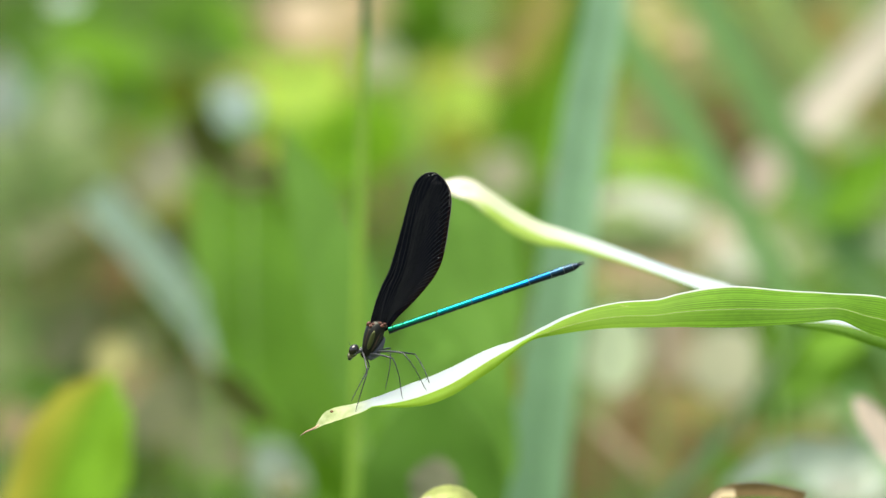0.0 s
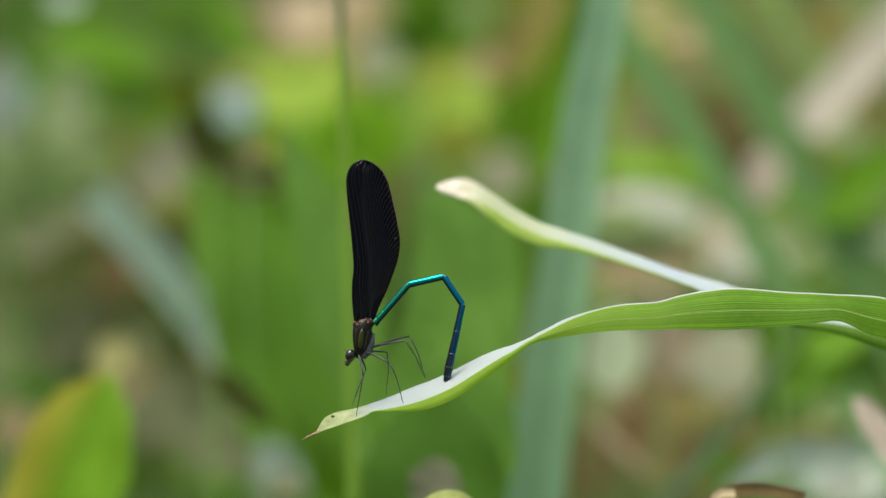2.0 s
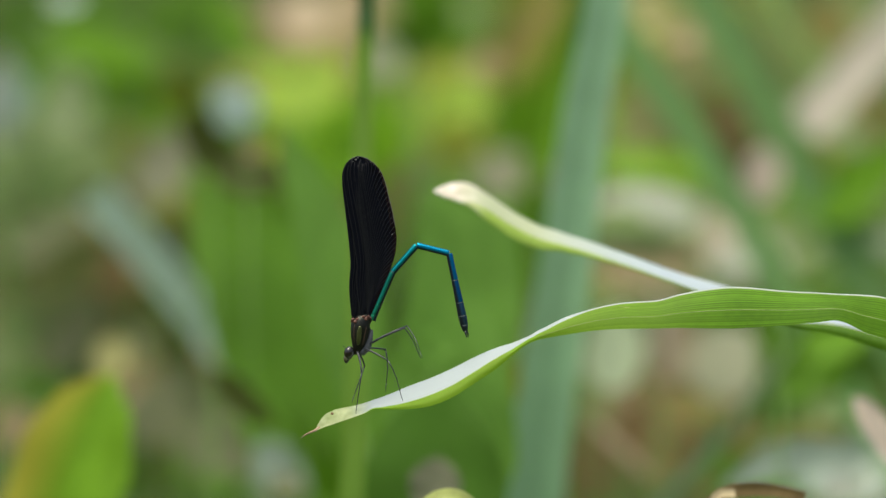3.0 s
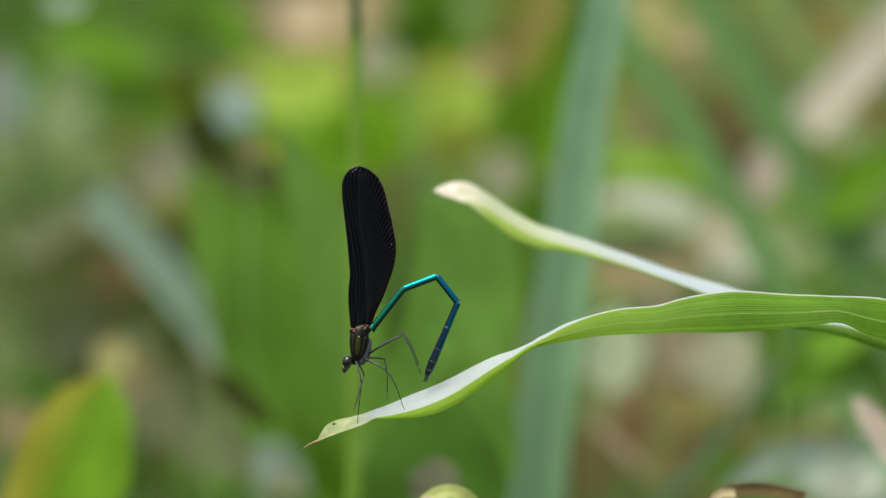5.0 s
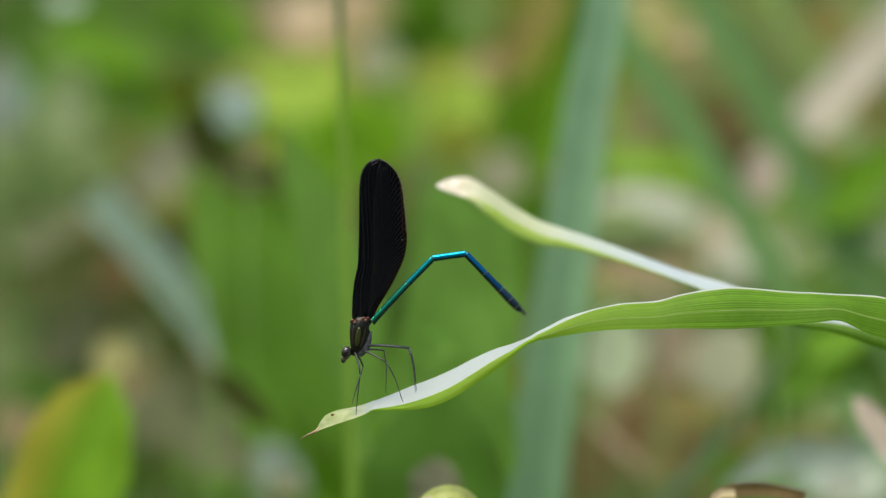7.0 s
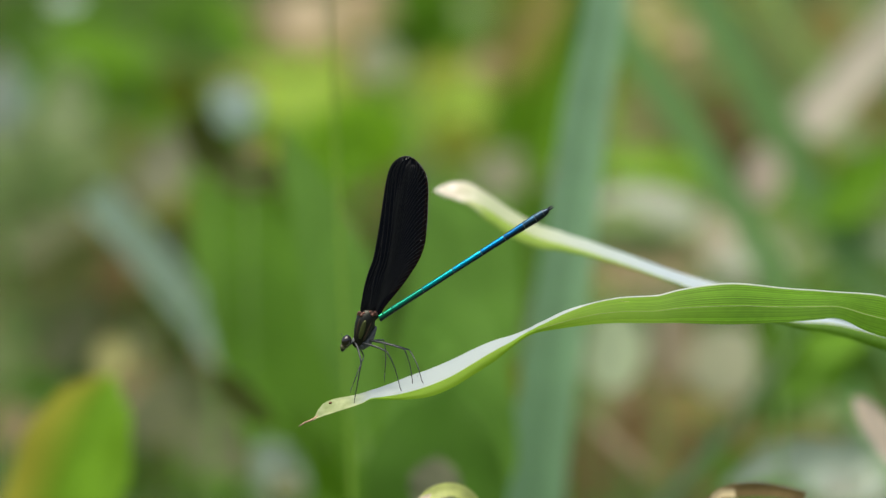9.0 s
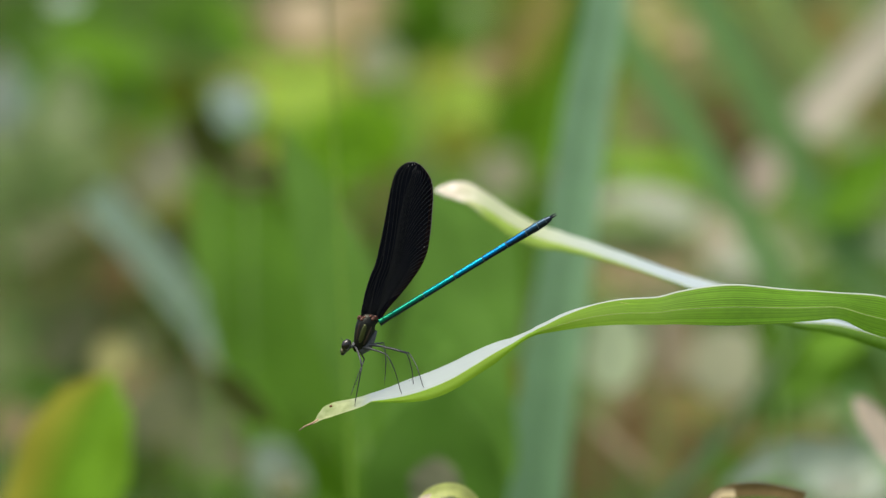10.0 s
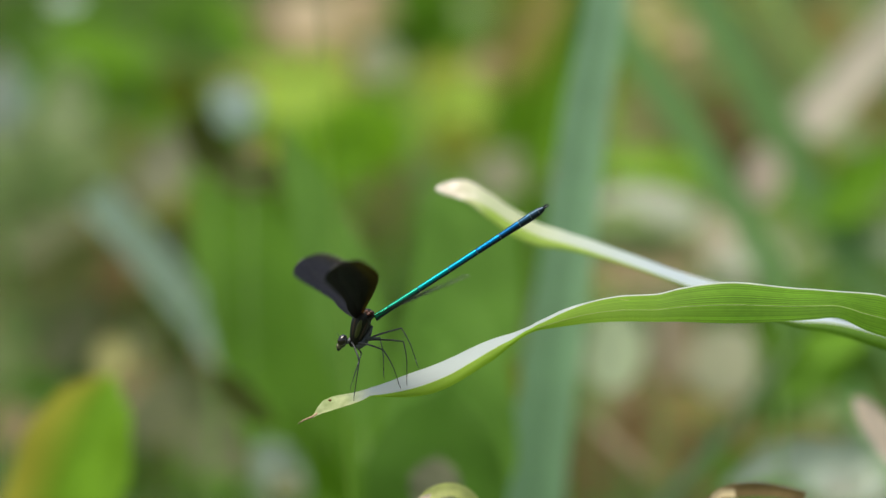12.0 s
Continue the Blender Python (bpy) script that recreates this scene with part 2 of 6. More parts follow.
def abdomen_material(name, back, low=0.0, high=0.00025, belly=(0.006, 0.011, 0.018)):
    """Metallic back, black belly: split by height in the segment's own space."""
    m, nt, bsdf, out = material(name)
    co = nt.nodes.new("ShaderNodeTexCoord")
    sep = nt.nodes.new("ShaderNodeSeparateXYZ")
    nt.links.new(co.outputs["Object"], sep.inputs[0])
    r = nt.nodes.new("ShaderNodeMapRange")
    r.inputs["From Min"].default_value = low
    r.inputs["From Max"].default_value = high
    nt.links.new(sep.outputs["Z"], r.inputs["Value"])
    nz = node(nt, "ShaderNodeTexNoise", Scale=1800.0, Detail=3.0)
    nt.links.new(co.outputs["Object"], nz.inputs["Vector"])
    shine = mix(nt, nz.outputs["Fac"], scaled(back, 0.50), scaled(back, 1.05))
    nt.links.new(mix(nt, r.outputs[0], belly, shine), bsdf.inputs["Base Color"])
    nt.links.new(r.outputs[0], bsdf.inputs["Metallic"])
    bsdf.inputs["Roughness"].default_value = 0.34
    bsdf.inputs["Specular IOR Level"].default_value = 0.25
    bump = node(nt, "ShaderNodeBump", Strength=0.4, Distance=0.00004)
    nt.links.new(nz.outputs["Fac"], bump.inputs["Height"])
    nt.links.new(bump.outputs[0], bsdf.inputs["Normal"])
    return m


def wing_material():
    """Smoky black membrane that lets a little brown light through."""
    m, nt, bsdf, out = material("black_wing_membrane")
    uv = nt.nodes.new("ShaderNodeUVMap")
    uv.uv_map = "UVMap"
    cells = node(nt, "ShaderNodeTexVoronoi", Scale=1.0)
    cells.feature = "DISTANCE_TO_EDGE"
    mp = nt.nodes.new("ShaderNodeMapping")
    mp.inputs["Scale"].default_value = (70, 34, 1)
    nt.links.new(uv.outputs[0], mp.inputs["Vector"])
    nt.links.new(mp.outputs[0], cells.inputs["Vector"])
    net = ramp(nt, cells.outputs["Distance"], [(0.02, (0.009, 0.009, 0.011)), (0.09, (0.0026, 0.0030, 0.0048))])
    nt.links.new(net, bsdf.inputs["Base Color"])
    bsdf.inputs["Roughness"].default_value = 0.55
    bsdf.inputs["Specular IOR Level"].default_value = 0.12
    bsdf.inputs["Specular Tint"].default_value = (0.45, 0.55, 1.0, 1)
    bump = node(nt, "ShaderNodeBump", Strength=0.4, Distance=0.00003)
    nt.links.new(cells.outputs["Distance"], bump.inputs["Height"])
    nt.links.new(bump.outputs[0], bsdf.inputs["Normal"])
    tr = node(nt, "ShaderNodeBsdfTransparent", Color=(0.95, 0.40, 0.06, 1))
    mixer = nt.nodes.new("ShaderNodeMixShader")
    sep = nt.nodes.new("ShaderNodeSeparateXYZ")
    nt.links.new(uv.outputs[0], sep.inputs[0])
    nt.links.new(ramp(nt, sep.outputs["X"], [(0.66, (0.02, 0.02, 0.02)), (1.0, (0.26, 0.26, 0.26))]), mixer.inputs[0])   # thinner and browner behind
    nt.links.new(bsdf.outputs[0], mixer.inputs[1])
    nt.links.new(tr.outputs[0], mixer.inputs[2])
    nt.links.new(mixer.outputs[0], out.inputs["Surface"])
    return m


SOIL = ground_material()
UNDERGROWTH = undergrowth_material()
MEMBRANE = wing_material()
VEIN = plain("wing_vein_dark_brown", (0.010, 0.011, 0.013), 0.5, 0.0, 0.22)
RIM = plain("wing_rim_grey_brown", (0.20, 0.19, 0.18), 0.5, 0.0, 0.4)
LEG = plain("leg_grey_black", (0.045, 0.050, 0.055), 0.45, 0.0, 0.5)
BRONZE = plain("thorax_dark_bronze_green", (0.019, 0.020, 0.014), 0.38, 0.6, 0.5, 0.4)
FLANK = plain("thorax_bronze_panel", (0.075, 0.090, 0.026), 0.42, 0.5, 0.5, 0.35, 2600.0)
SEAM = plain("thorax_seam_rust", (0.050, 0.030, 0.018), 0.5, 0.2, 0.5, 0.3)
BELLY = plain("underside_dusty_grey", (0.075, 0.085, 0.090), 0.6, 0.0, 0.5, 0.45, 2600.0)
RUST = plain("wing_base_rust_brown", (0.100, 0.040, 0.026), 0.6, 0.0, 0.4, 0.45, 2600.0)
EYE_DARK = plain("compound_eye_dark_brown", (0.016, 0.012, 0.009), 0.12, 0.0, 0.7, 0.3)
CHEEK = plain("cheek_pale_olive", (0.20, 0.19, 0.11), 0.45)
FACE = plain("face_grey_bronze", (0.06, 0.06, 0.05), 0.28, 0.4)
JOINT = plain("abdomen_joint_pale", (0.13, 0.17, 0.17), 0.4)
TIP_BLACK = plain("abdomen_tip_dark", (0.020, 0.024, 0.034), 0.42, 0.4)
PERCH_RIB = plain("leaf_midrib_green", (0.40, 0.50, 0.14), 0.5)
FLECK = plain("wing_fleck_pale", (0.50, 0.50, 0.46), 0.6)
DRY_TIP = plain("leaf_tip_dry", (0.42, 0.29, 0.18), 0.7)
SCAR = plain("leaf_scar_yellow", (0.52, 0.58, 0.14), 0.7)
SPECK = plain("leaf_brown_speck", (0.20, 0.09, 0.035), 0.7)


# ---- mesh helpers ----
def part(name, bm, mat, parent=None, label="", smooth=True):
    me = bpy.data.meshes.new(name)
    bm.to_mesh(me)
    bm.free()
    for m in (mat if isinstance(mat, (list, tuple)) else [mat]):
        me.materials.append(m)
    if smooth:
        for p in me.polygons:
            p.use_smooth = True
    ob = new(name, me)
    ob.parent = parent
    if label:
        tagged(ob, label)
    return ob


def glide(points, n):
    """Points along a smooth line through the given ones, evenly spread by length."""
    p = np.array([list(v) for v in points], dtype=float)
    d = np.concatenate([[0], np.cumsum(np.linalg.norm(np.diff(p, axis=0), axis=1) + 1e-9)])
    m = np.gradient(p, d, axis=0) if len(p) > 2 else np.repeat((p[1:] - p[:1]) / d[1], 2, axis=0)
    out = []
    for s in np.linspace(0, d[-1], n + 1):
        i = int(min(max(np.searchsorted(d, s) - 1, 0), len(p) - 2))
        h = d[i + 1] - d[i]
        u = (s - d[i]) / h
        q = ((2 * u ** 3 - 3 * u ** 2 + 1) * p[i] + (u ** 3 - 2 * u ** 2 + u) * h * m[i]
             + (3 * u ** 2 - 2 * u ** 3) * p[i + 1] + (u ** 3 - u ** 2) * h * m[i + 1])
        out.append(Vector(q))
    return out


def between(x, xs, ys):
    return float(np.interp(x, xs, ys))


def easy(x, xs, ys):
    """Like between, with rounded corners."""
    i = int(min(max(np.searchsorted(xs, x) - 1, 0), len(xs) - 2))
    m = np.gradient(np.array(ys, dtype=float), np.array(xs, dtype=float))
    h = xs[i + 1] - xs[i]
    u = (x - xs[i]) / h
    return float((2 * u ** 3 - 3 * u ** 2 + 1) * ys[i] + (u ** 3 - 2 * u ** 2 + u) * h * m[i]
                 + (3 * u ** 2 - 2 * u ** 3) * ys[i + 1] + (u ** 3 - u ** 2) * h * m[i + 1])


def sheet(rows_of_points):
    """A grid of points as one sheet, with u across and v along."""
    bm = bmesh.new()
    uv = bm.loops.layers.uv.new("UVMap")
    grid = [[bm.verts.new(p) for p in row] for row in rows_of_points]
    n, m = len(grid) - 1, len(grid[0]) - 1
    for i in range(n):
        for j in range(m):
            f = bm.faces.new((grid[i][j], grid[i][j + 1], grid[i + 1][j + 1], grid[i + 1][j]))
            for loop, (a, b) in zip(f.loops, ((i, j), (i, j + 1), (i + 1, j + 1), (i + 1, j))):
                loop[uv].uv = (b / m, a / n)
    return bm


def ribbon(spine, width, facing, profile, fold=0.18, curl=0.0, n=36, across=6, wave=0.0, seed=0):
    """A leaf blade along a spine. profile gives the width's share along it; fold lifts both halves off the midrib."""
    rng = random.Random(seed)
    ph = rng.random() * 6.28
    pts = glide(spine, n)
    rows_ = []
    for i, p in enumerate(pts):
        t = (pts[min(i + 1, n)] - pts[max(i - 1, 0)]).normalized()
        side = t.cross(Vector(facing)).normalized()
        nor = side.cross(t).normalized()
        w = width * profile(i / n) * (1 + 0.05 * math.sin(9 * i / n + ph))
        row = []
        for j in range(across + 1):
            s = j / across * 2 - 1
            lift = fold * abs(s) * w / 2 - curl * s * s * w / 2
            lift += wave * w * math.sin(14 * i / n + ph + 2 * s) * abs(s)
            row.append(p + side * (s * w / 2) + nor * lift)
        rows_.append(row)
    return sheet(rows_)


def tube(points, radii, sides=10, flat=1.0):
    """A closed round rod through points; flat squeezes it along y."""
    bm = bmesh.new()
    rings = []
    n = len(points)
    for i, (p, r) in enumerate(zip(points, radii)):
        p = Vector(p)
        t = (Vector(points[min(i + 1, n - 1)]) - Vector(points[max(i - 1, 0)])).normalized()
        a = Vector((0, 1, 0))
        if abs(t.y) > 0.9:
            a = Vector((1, 0, 0))
        b = t.cross(a).normalized()
        a = b.cross(t).normalized()
        rings.append([bm.verts.new(p + r * (flat * math.cos(k * 2 * math.pi / sides) * a + math.sin(k * 2 * math.pi / sides) * b))
                      for k in range(sides)])
    for q, r in zip(rings, rings[1:]):
        for k in range(sides):
            bm.faces.new((q[k], q[(k + 1) % sides], r[(k + 1) % sides], r[k]))
    bm.faces.new(rings[0][::-1])
    bm.faces.new(rings[-1])
    bmesh.ops.recalc_face_normals(bm, faces=bm.faces)
    return bm


def ball(centre, radii, seg=18, rings=12, turn=0.0):
    bm = bmesh.new()
    bmesh.ops.create_uvsphere(bm, u_segments=seg, v_segments=rings, radius=1)
    bm.transform(Matrix.Translation(centre) @ pose(0, 0, 0, 0, turn, 0) @ Matrix.Diagonal((*radii, 1)))
    return bm


def join(a, b):
    me = bpy.data.meshes.new("join")
    b.to_mesh(me)
    a.from_mesh(me)
    bpy.data.meshes.remove(me)
    b.free()
    return a


# ---- ground: a bank that rises behind the leaf ----
def bank(y, x=0.0):
    z = between(y, [-50, 0.35, 0.8, 1.4, 2.0, 2.8, 6.0, 2000], [0, 0, 0.30, 0.72, 1.08, 1.45, 1.7, 1.7])
    return z + 0.02 * math.sin(5.1 * x + 2.0 * y) * (1 if 0.3 < y < 6 else 0)


def build_ground():
    xs = [-1500, -300, -60, -15, -6] + [-3 + 0.1 * i for i in range(61)] + [6, 15, 60, 300, 1500]
    ys = [-1500, -300, -60, -15, -5, -2, -1] + [-0.5 + 0.1 * i for i in range(70)] + [9, 15, 60, 300, 1500]
    rows_ = [[(x, y, bank(y, x) + 0.012 * noise.noise((x * 6, y * 6, 0))) for x in xs] for y in ys]
    ob = part("ground", sheet(rows_), SOIL)
    tagged(ob, "mossy leaf-littered soil bank rising behind the plants", "ground", kind="structure")


build_ground()

BLADE = lambda v: between(v, [0, 0.3, 0.7, 0.9, 1], [1.0, 1.0, 0.85, 0.5, 0.03])
STRIP = lambda v: between(v, [0, 1], [1.0, 0.7])
TAPER = lambda v: between(v, [0, 0.32, 0.5, 0.8, 1], [1.0, 1.0, 0.88, 0.87, 0.51])
HEART = lambda v: between(v, [0, 0.12, 0.35, 0.65, 0.84, 0.92, 0.97, 1], [0.15, 0.70, 1.0, 0.95, 0.66, 0.42, 0.27, 0.06])
LANCE = lambda v: between(v, [0, 0.12, 0.35, 0.6, 0.85, 1], [0.12, 0.55, 1.0, 0.92, 0.45, 0.03])
OVAL = lambda v: between(v, [0, 0.12, 0.35, 0.65, 0.88, 1], [0.15, 0.70, 1.0, 0.95, 0.60, 0.05])


def reed(label, mat, spine, width, profile=STRIP, facing=(0.1, -1, 0.25), group="reed blades"):
    """A long blade that grows from the ground."""
    x, y, z = spine[0]
    foot = Vector((x, y + 0.02, bank(y + 0.02, x) - 0.01))
    root = new("reed")
    root.location = foot
    pts = [Vector(p) - foot for p in spine]
    low = [Vector((0, 0, 0)), pts[0] * 0.5]
    part("blade", ribbon(low + pts, width, facing, profile, 0.16, n=44, seed=int(x * 1000)), mat, root)
    rib = glide(low + pts, 44)
    part("midrib", tube([p + Vector((0, -0.0004, 0)) for p in rib], [0.0008 - 0.0006 * i / 44 for i in range(45)], 6), mat, root, "raised midrib of the blade")
    tagged(root, label, "reed", group)
    return root


def plant(label, mat, spine, width, profile=OVAL, facing=(0.0, -0.8, 0.6), fold=0.2, category="leaf", group="undergrowth leaves"):
    """A leaf on a thin stalk that stands in the bank."""
    x, y, z = spine[0]
    foot = Vector((x, y + 0.03, bank(y + 0.03, x) - 0.005))
    root = new("leafy_stalk")
    root.location = foot
    pts = [Vector(p) - foot for p in spine]
    stalk = glide([Vector((0, 0, 0)), pts[0] * 0.5 + Vector((0.004, 0.004, 0)), pts[0]], 8)
    part("stalk", tube(stalk, [0.0007 - 0.00003 * i for i in range(9)], 8), STALK, root)
    part("leaf", ribbon(pts, width, facing, profile, fold, 0.08, n=26, across=8, wave=0.03, seed=int(x * 999 + z * 777)), mat, root)
    tagged(root, label, category, group)
    return root


def litter(label, mat, spine, width, profile=OVAL, facing=(0.0, -0.9, 0.7)):
    """A dead leaf lying on the bank."""
    c = Vector(spine[len(spine) // 2])
    ob = part("dead_leaf", ribbon([Vector(p) - c for p in spine], width, facing, profile, 0.1, 0.15, n=20, across=6, wave=0.05, seed=int(c.x * 999)), mat)
    ob.location = c
    tagged(ob, label, "dead leaf", "dead leaves on the bank")
    return ob


reed("broad blue-green upright reed blade", REED, [(0.0222, 0.26, 0.7484), (0.0262, 0.26, 0.785), (0.0292, 0.26, 0.8088), (0.0353, 0.26, 0.85), (0.0375, 0.26, 0.8677), (0.0402, 0.26, 0.8883), (0.0433, 0.26, 0.9042), (0.0466, 0.26, 0.9201), (0.0483, 0.26, 0.9313)], 0.0214, profile=TAPER, facing=(-0.15, -1, 0.35))
reed("narrow dark green reed blade", DARK_REED, [(0.0331, 0.31, 0.8452), (0.0356, 0.31, 0.8683), (0.0385, 0.31, 0.8897), (0.0415, 0.31, 0.9094), (0.0441, 0.31, 0.9259), (0.0458, 0.31, 0.9358)], 0.0095)
reed("pale glaucous leaning reed blade", GLAUCOUS_BLADE, [(-0.0372, 0.47, 0.7637), (-0.0426, 0.47, 0.7788), (-0.0491, 0.47, 0.7885), (-0.0561, 0.47, 0.7982), (-0.0635, 0.47, 0.8078), (-0.0716, 0.47, 0.8191), (-0.0795, 0.47, 0.8292), (-0.0874, 0.47, 0.8392), (-0.0965, 0.47, 0.8502), (-0.1057, 0.47, 0.8603), (-0.1129, 0.47, 0.8675)], 0.0172)
reed("green leaning reed blade", GREEN_BLADE, [(0.1813, 0.5, 0.7554), (0.1386, 0.5, 0.839), (0.1237, 0.5, 0.865), (0.1145, 0.5, 0.8818), (0.1024, 0.5, 0.9031), (0.0931, 0.5, 0.9189), (0.0838, 0.5, 0.9357), (0.0782, 0.5, 0.9449)], 0.0200)
reed("light green leaning reed blade", LIGHT_REED, [(0.1825, 0.62, 0.8263), (0.1546, 0.62, 0.8711), (0.1436, 0.62, 0.889), (0.1366, 0.62, 0.902), (0.1287, 0.62, 0.9159), (0.1207, 0.62, 0.9299), (0.1117, 0.62, 0.9458)], 0.0150)
reed("drooping dead straw-coloured reed blade", DEAD_STRAW, [(0.2259, 0.5, 0.8762), (0.1999, 0.5, 0.9598), (0.1739, 0.5, 0.9524), (0.1535, 0.5, 0.9264), (0.1377, 0.5, 0.9096), (0.1247, 0.5, 0.8955), (0.1185, 0.5, 0.8892)], 0.0225, profile=STRIP, facing=(0.2, -0.7, 0.8))
plant("broad fresh green leaf on a thin stalk", BROAD_DEEP, [(-0.0228, 0.36, 0.7583), (-0.033, 0.36, 0.7906), (-0.0475, 0.36, 0.828), (-0.0611, 0.36, 0.8536), (-0.0711, 0.36, 0.8726)], 0.0490, profile=HEART, fold=0.06)
plant("bright green leaf with yellowing edge", YELLOWING, [(-0.1112, 0.24, 0.7480), (-0.1070, 0.24, 0.775), (-0.1005, 0.24, 0.7945), (-0.0921, 0.24, 0.8154)], 0.0350)
reed("grey-green leaning reed blade", GREEN_REED, [(0.1704, 0.4, 0.7349), (0.1355, 0.4, 0.7908), (0.1076, 0.4, 0.8327), (0.0849, 0.4, 0.8729), (0.0709, 0.4, 0.8938), (0.0569, 0.4, 0.9148), (0.0482, 0.4, 0.934)], 0.0122)
reed("fresh green grass blade", FRESH, [(0.0362, 0.45, 0.7493), (0.0317, 0.45, 0.8213), (0.0281, 0.45, 0.8754), (0.0335, 0.45, 0.9024), (0.0425, 0.45, 0.9259), (0.0461, 0.45, 0.9403)], 0.0099)
reed("grey-green slanting reed blade", GREY_REED, [(0.0517, 0.3, 0.7586), (0.0664, 0.3, 0.7799), (0.0827, 0.3, 0.7979), (0.0958, 0.3, 0.8142), (0.1072, 0.3, 0.8305)], 0.0123, profile=BLADE)
plant("fresh green leaf on a thin stalk", BROAD, [(-0.0216, 0.23, 0.8003), (-0.0279, 0.23, 0.8377), (-0.0364, 0.23, 0.8642), (-0.0442, 0.23, 0.8836)], 0.021, profile=LANCE)
plant("broad deep green leaf on a thin stalk", BROAD, [(0.0005, 0.21, 0.7566), (0.0016, 0.21, 0.8011), (0.0010, 0.21, 0.8317), (-0.0035, 0.21, 0.8594)], 0.0360, profile=LANCE)
plant("broad green leaf on a thin stalk", BROAD, [(0.0087, 0.235, 0.8002), (0.0116, 0.235, 0.8314), (0.0137, 0.235, 0.8517), (0.0158, 0.235, 0.865)], 0.0205)
plant("broad shaded green leaf on a thin stalk", SHADE_GREEN, [(-0.0065, 0.195, 0.742), (-0.0040, 0.195, 0.7690), (-0.0012, 0.195, 0.7935), (0.0025, 0.195, 0.8137)], 0.0415)
plant("pinkish dead leaf on a thin stalk", DEAD_PINK, [(0.1235, 0.16, 0.7905), (0.1145, 0.16, 0.8020), (0.1075, 0.16, 0.8115)], 0.0086, profile=OVAL, facing=(-0.3, -0.7, 0.9))
plant("thin dead straw bent over on a thin stalk", BEIGE, [(0.0430, 0.4, 0.7999), (0.0543, 0.4, 0.7891), (0.0665, 0.4, 0.7775)], 0.0034, profile=LANCE)
plant("thin dead straw bent over on a thin stalk", DEAD_PINK, [(0.0678, 0.45, 0.843), (0.0696, 0.45, 0.8249), (0.0705, 0.45, 0.8069)], 0.0032, profile=LANCE)
plant("pale glaucous leaf bent over on a thin stalk", GLAUCOUS, [(0.0783, 0.25, 0.7838), (0.0941, 0.25, 0.7909), (0.1225, 0.25, 0.7925)], 0.0098, profile=LANCE, facing=(0.0, -1.0, 0.1))
# background leaves
plant("moss-green leaf on a thin stalk", MOSS, [(-0.1865, 0.962, 0.9133), (-0.1595, 0.962, 0.9366), (-0.1339, 0.962, 0.9614)], 0.0534)
plant("moss-green leaf on a thin stalk", MOSS, [(-0.0772, 0.991, 0.9472), (-0.1129, 0.991, 0.9413), (-0.1475, 0.991, 0.931)], 0.0569)
plant("withered khaki-brown leaf on a thin stalk", KHAKI, [(-0.0909, 0.924, 0.9213), (-0.0562, 0.924, 0.928), (-0.0249, 0.924, 0.9444)], 0.0547)
plant("moss-green leaf on a thin stalk", MOSS, [(-0.0267, 0.921, 0.9547), (0.0049, 0.921, 0.9391), (0.031, 0.921, 0.9154)], 0.0534)
plant("dull olive-green leaf on a thin stalk", OLIVE, [(0.073, 0.962, 0.9151), (0.0459, 0.962, 0.9384), (0.0245, 0.962, 0.9671)], 0.0528)
plant("dull olive-green leaf on a thin stalk", OLIVE, [(0.1434, 0.98, 0.9371), (0.1075, 0.98, 0.9397), (0.0716, 0.98, 0.9371)], 0.0568)
plant("greyish sage-green leaf on a thin stalk", SAGE, [(0.1981, 0.984, 0.9531), (0.1665, 0.984, 0.9356), (0.1385, 0.984, 0.9129)], 0.055)
plant("greyish sage-green leaf on a thin stalk", SAGE, [(-0.1938, 0.956, 0.8844), (-0.1626, 0.956, 0.9014), (-0.1303, 0.956, 0.9162)], 0.055)
plant("fresh green leaf on a thin stalk", FRESH, [(-0.1214, 0.939, 0.9177), (-0.0985, 0.939, 0.891), (-0.0761, 0.939, 0.8638)], 0.0518)
plant("bright grass-green leaf on a thin stalk", GRASSY, [(-0.073, 0.977, 0.9212), (-0.0449, 0.977, 0.8988), (-0.0203, 0.977, 0.8726)], 0.0538)
plant("fresh green leaf on a thin stalk", FRESH, [(0.0189, 0.988, 0.924), (-0.0081, 0.988, 0.8999), (-0.0308, 0.988, 0.8718)], 0.0535)
plant("fresh green leaf on a thin stalk", FRESH, [(0.0164, 0.936, 0.8825), (0.0466, 0.936, 0.9005), (0.0775, 0.936, 0.9174)], 0.0542)
plant("dead brown leaf on a thin stalk", BROWN, [(0.1314, 0.978, 0.8714), (0.1032, 0.978, 0.8936), (0.074, 0.978, 0.9144)], 0.0545)
plant("bright grass-green leaf on a thin stalk", GRASSY, [(0.1822, 0.992, 0.9252), (0.1609, 0.992, 0.8957), (0.133, 0.992, 0.8723)], 0.0535)
plant("dark leaf painted in for a shaded gap, on a thin stalk", SHADE_GAP, [(-0.1356, 0.978, 0.8747), (-0.1616, 0.978, 0.8493), (-0.1941, 0.978, 0.8331)], 0.0547)
plant("dead brown leaf on a thin stalk", BROWN, [(-0.0783, 0.95, 0.8717), (-0.112, 0.95, 0.8597), (-0.1412, 0.95, 0.8392)], 0.0548)
plant("fresh green leaf on a thin stalk", FRESH, [(-0.0271, 0.974, 0.8361), (-0.0591, 0.974, 0.8521), (-0.0916, 0.974, 0.8672)], 0.0556)
plant("fresh green leaf on a thin stalk", FRESH, [(0.0425, 0.998, 0.8576), (0.0061, 0.998, 0.8568), (-0.0292, 0.998, 0.8482)], 0.0572)
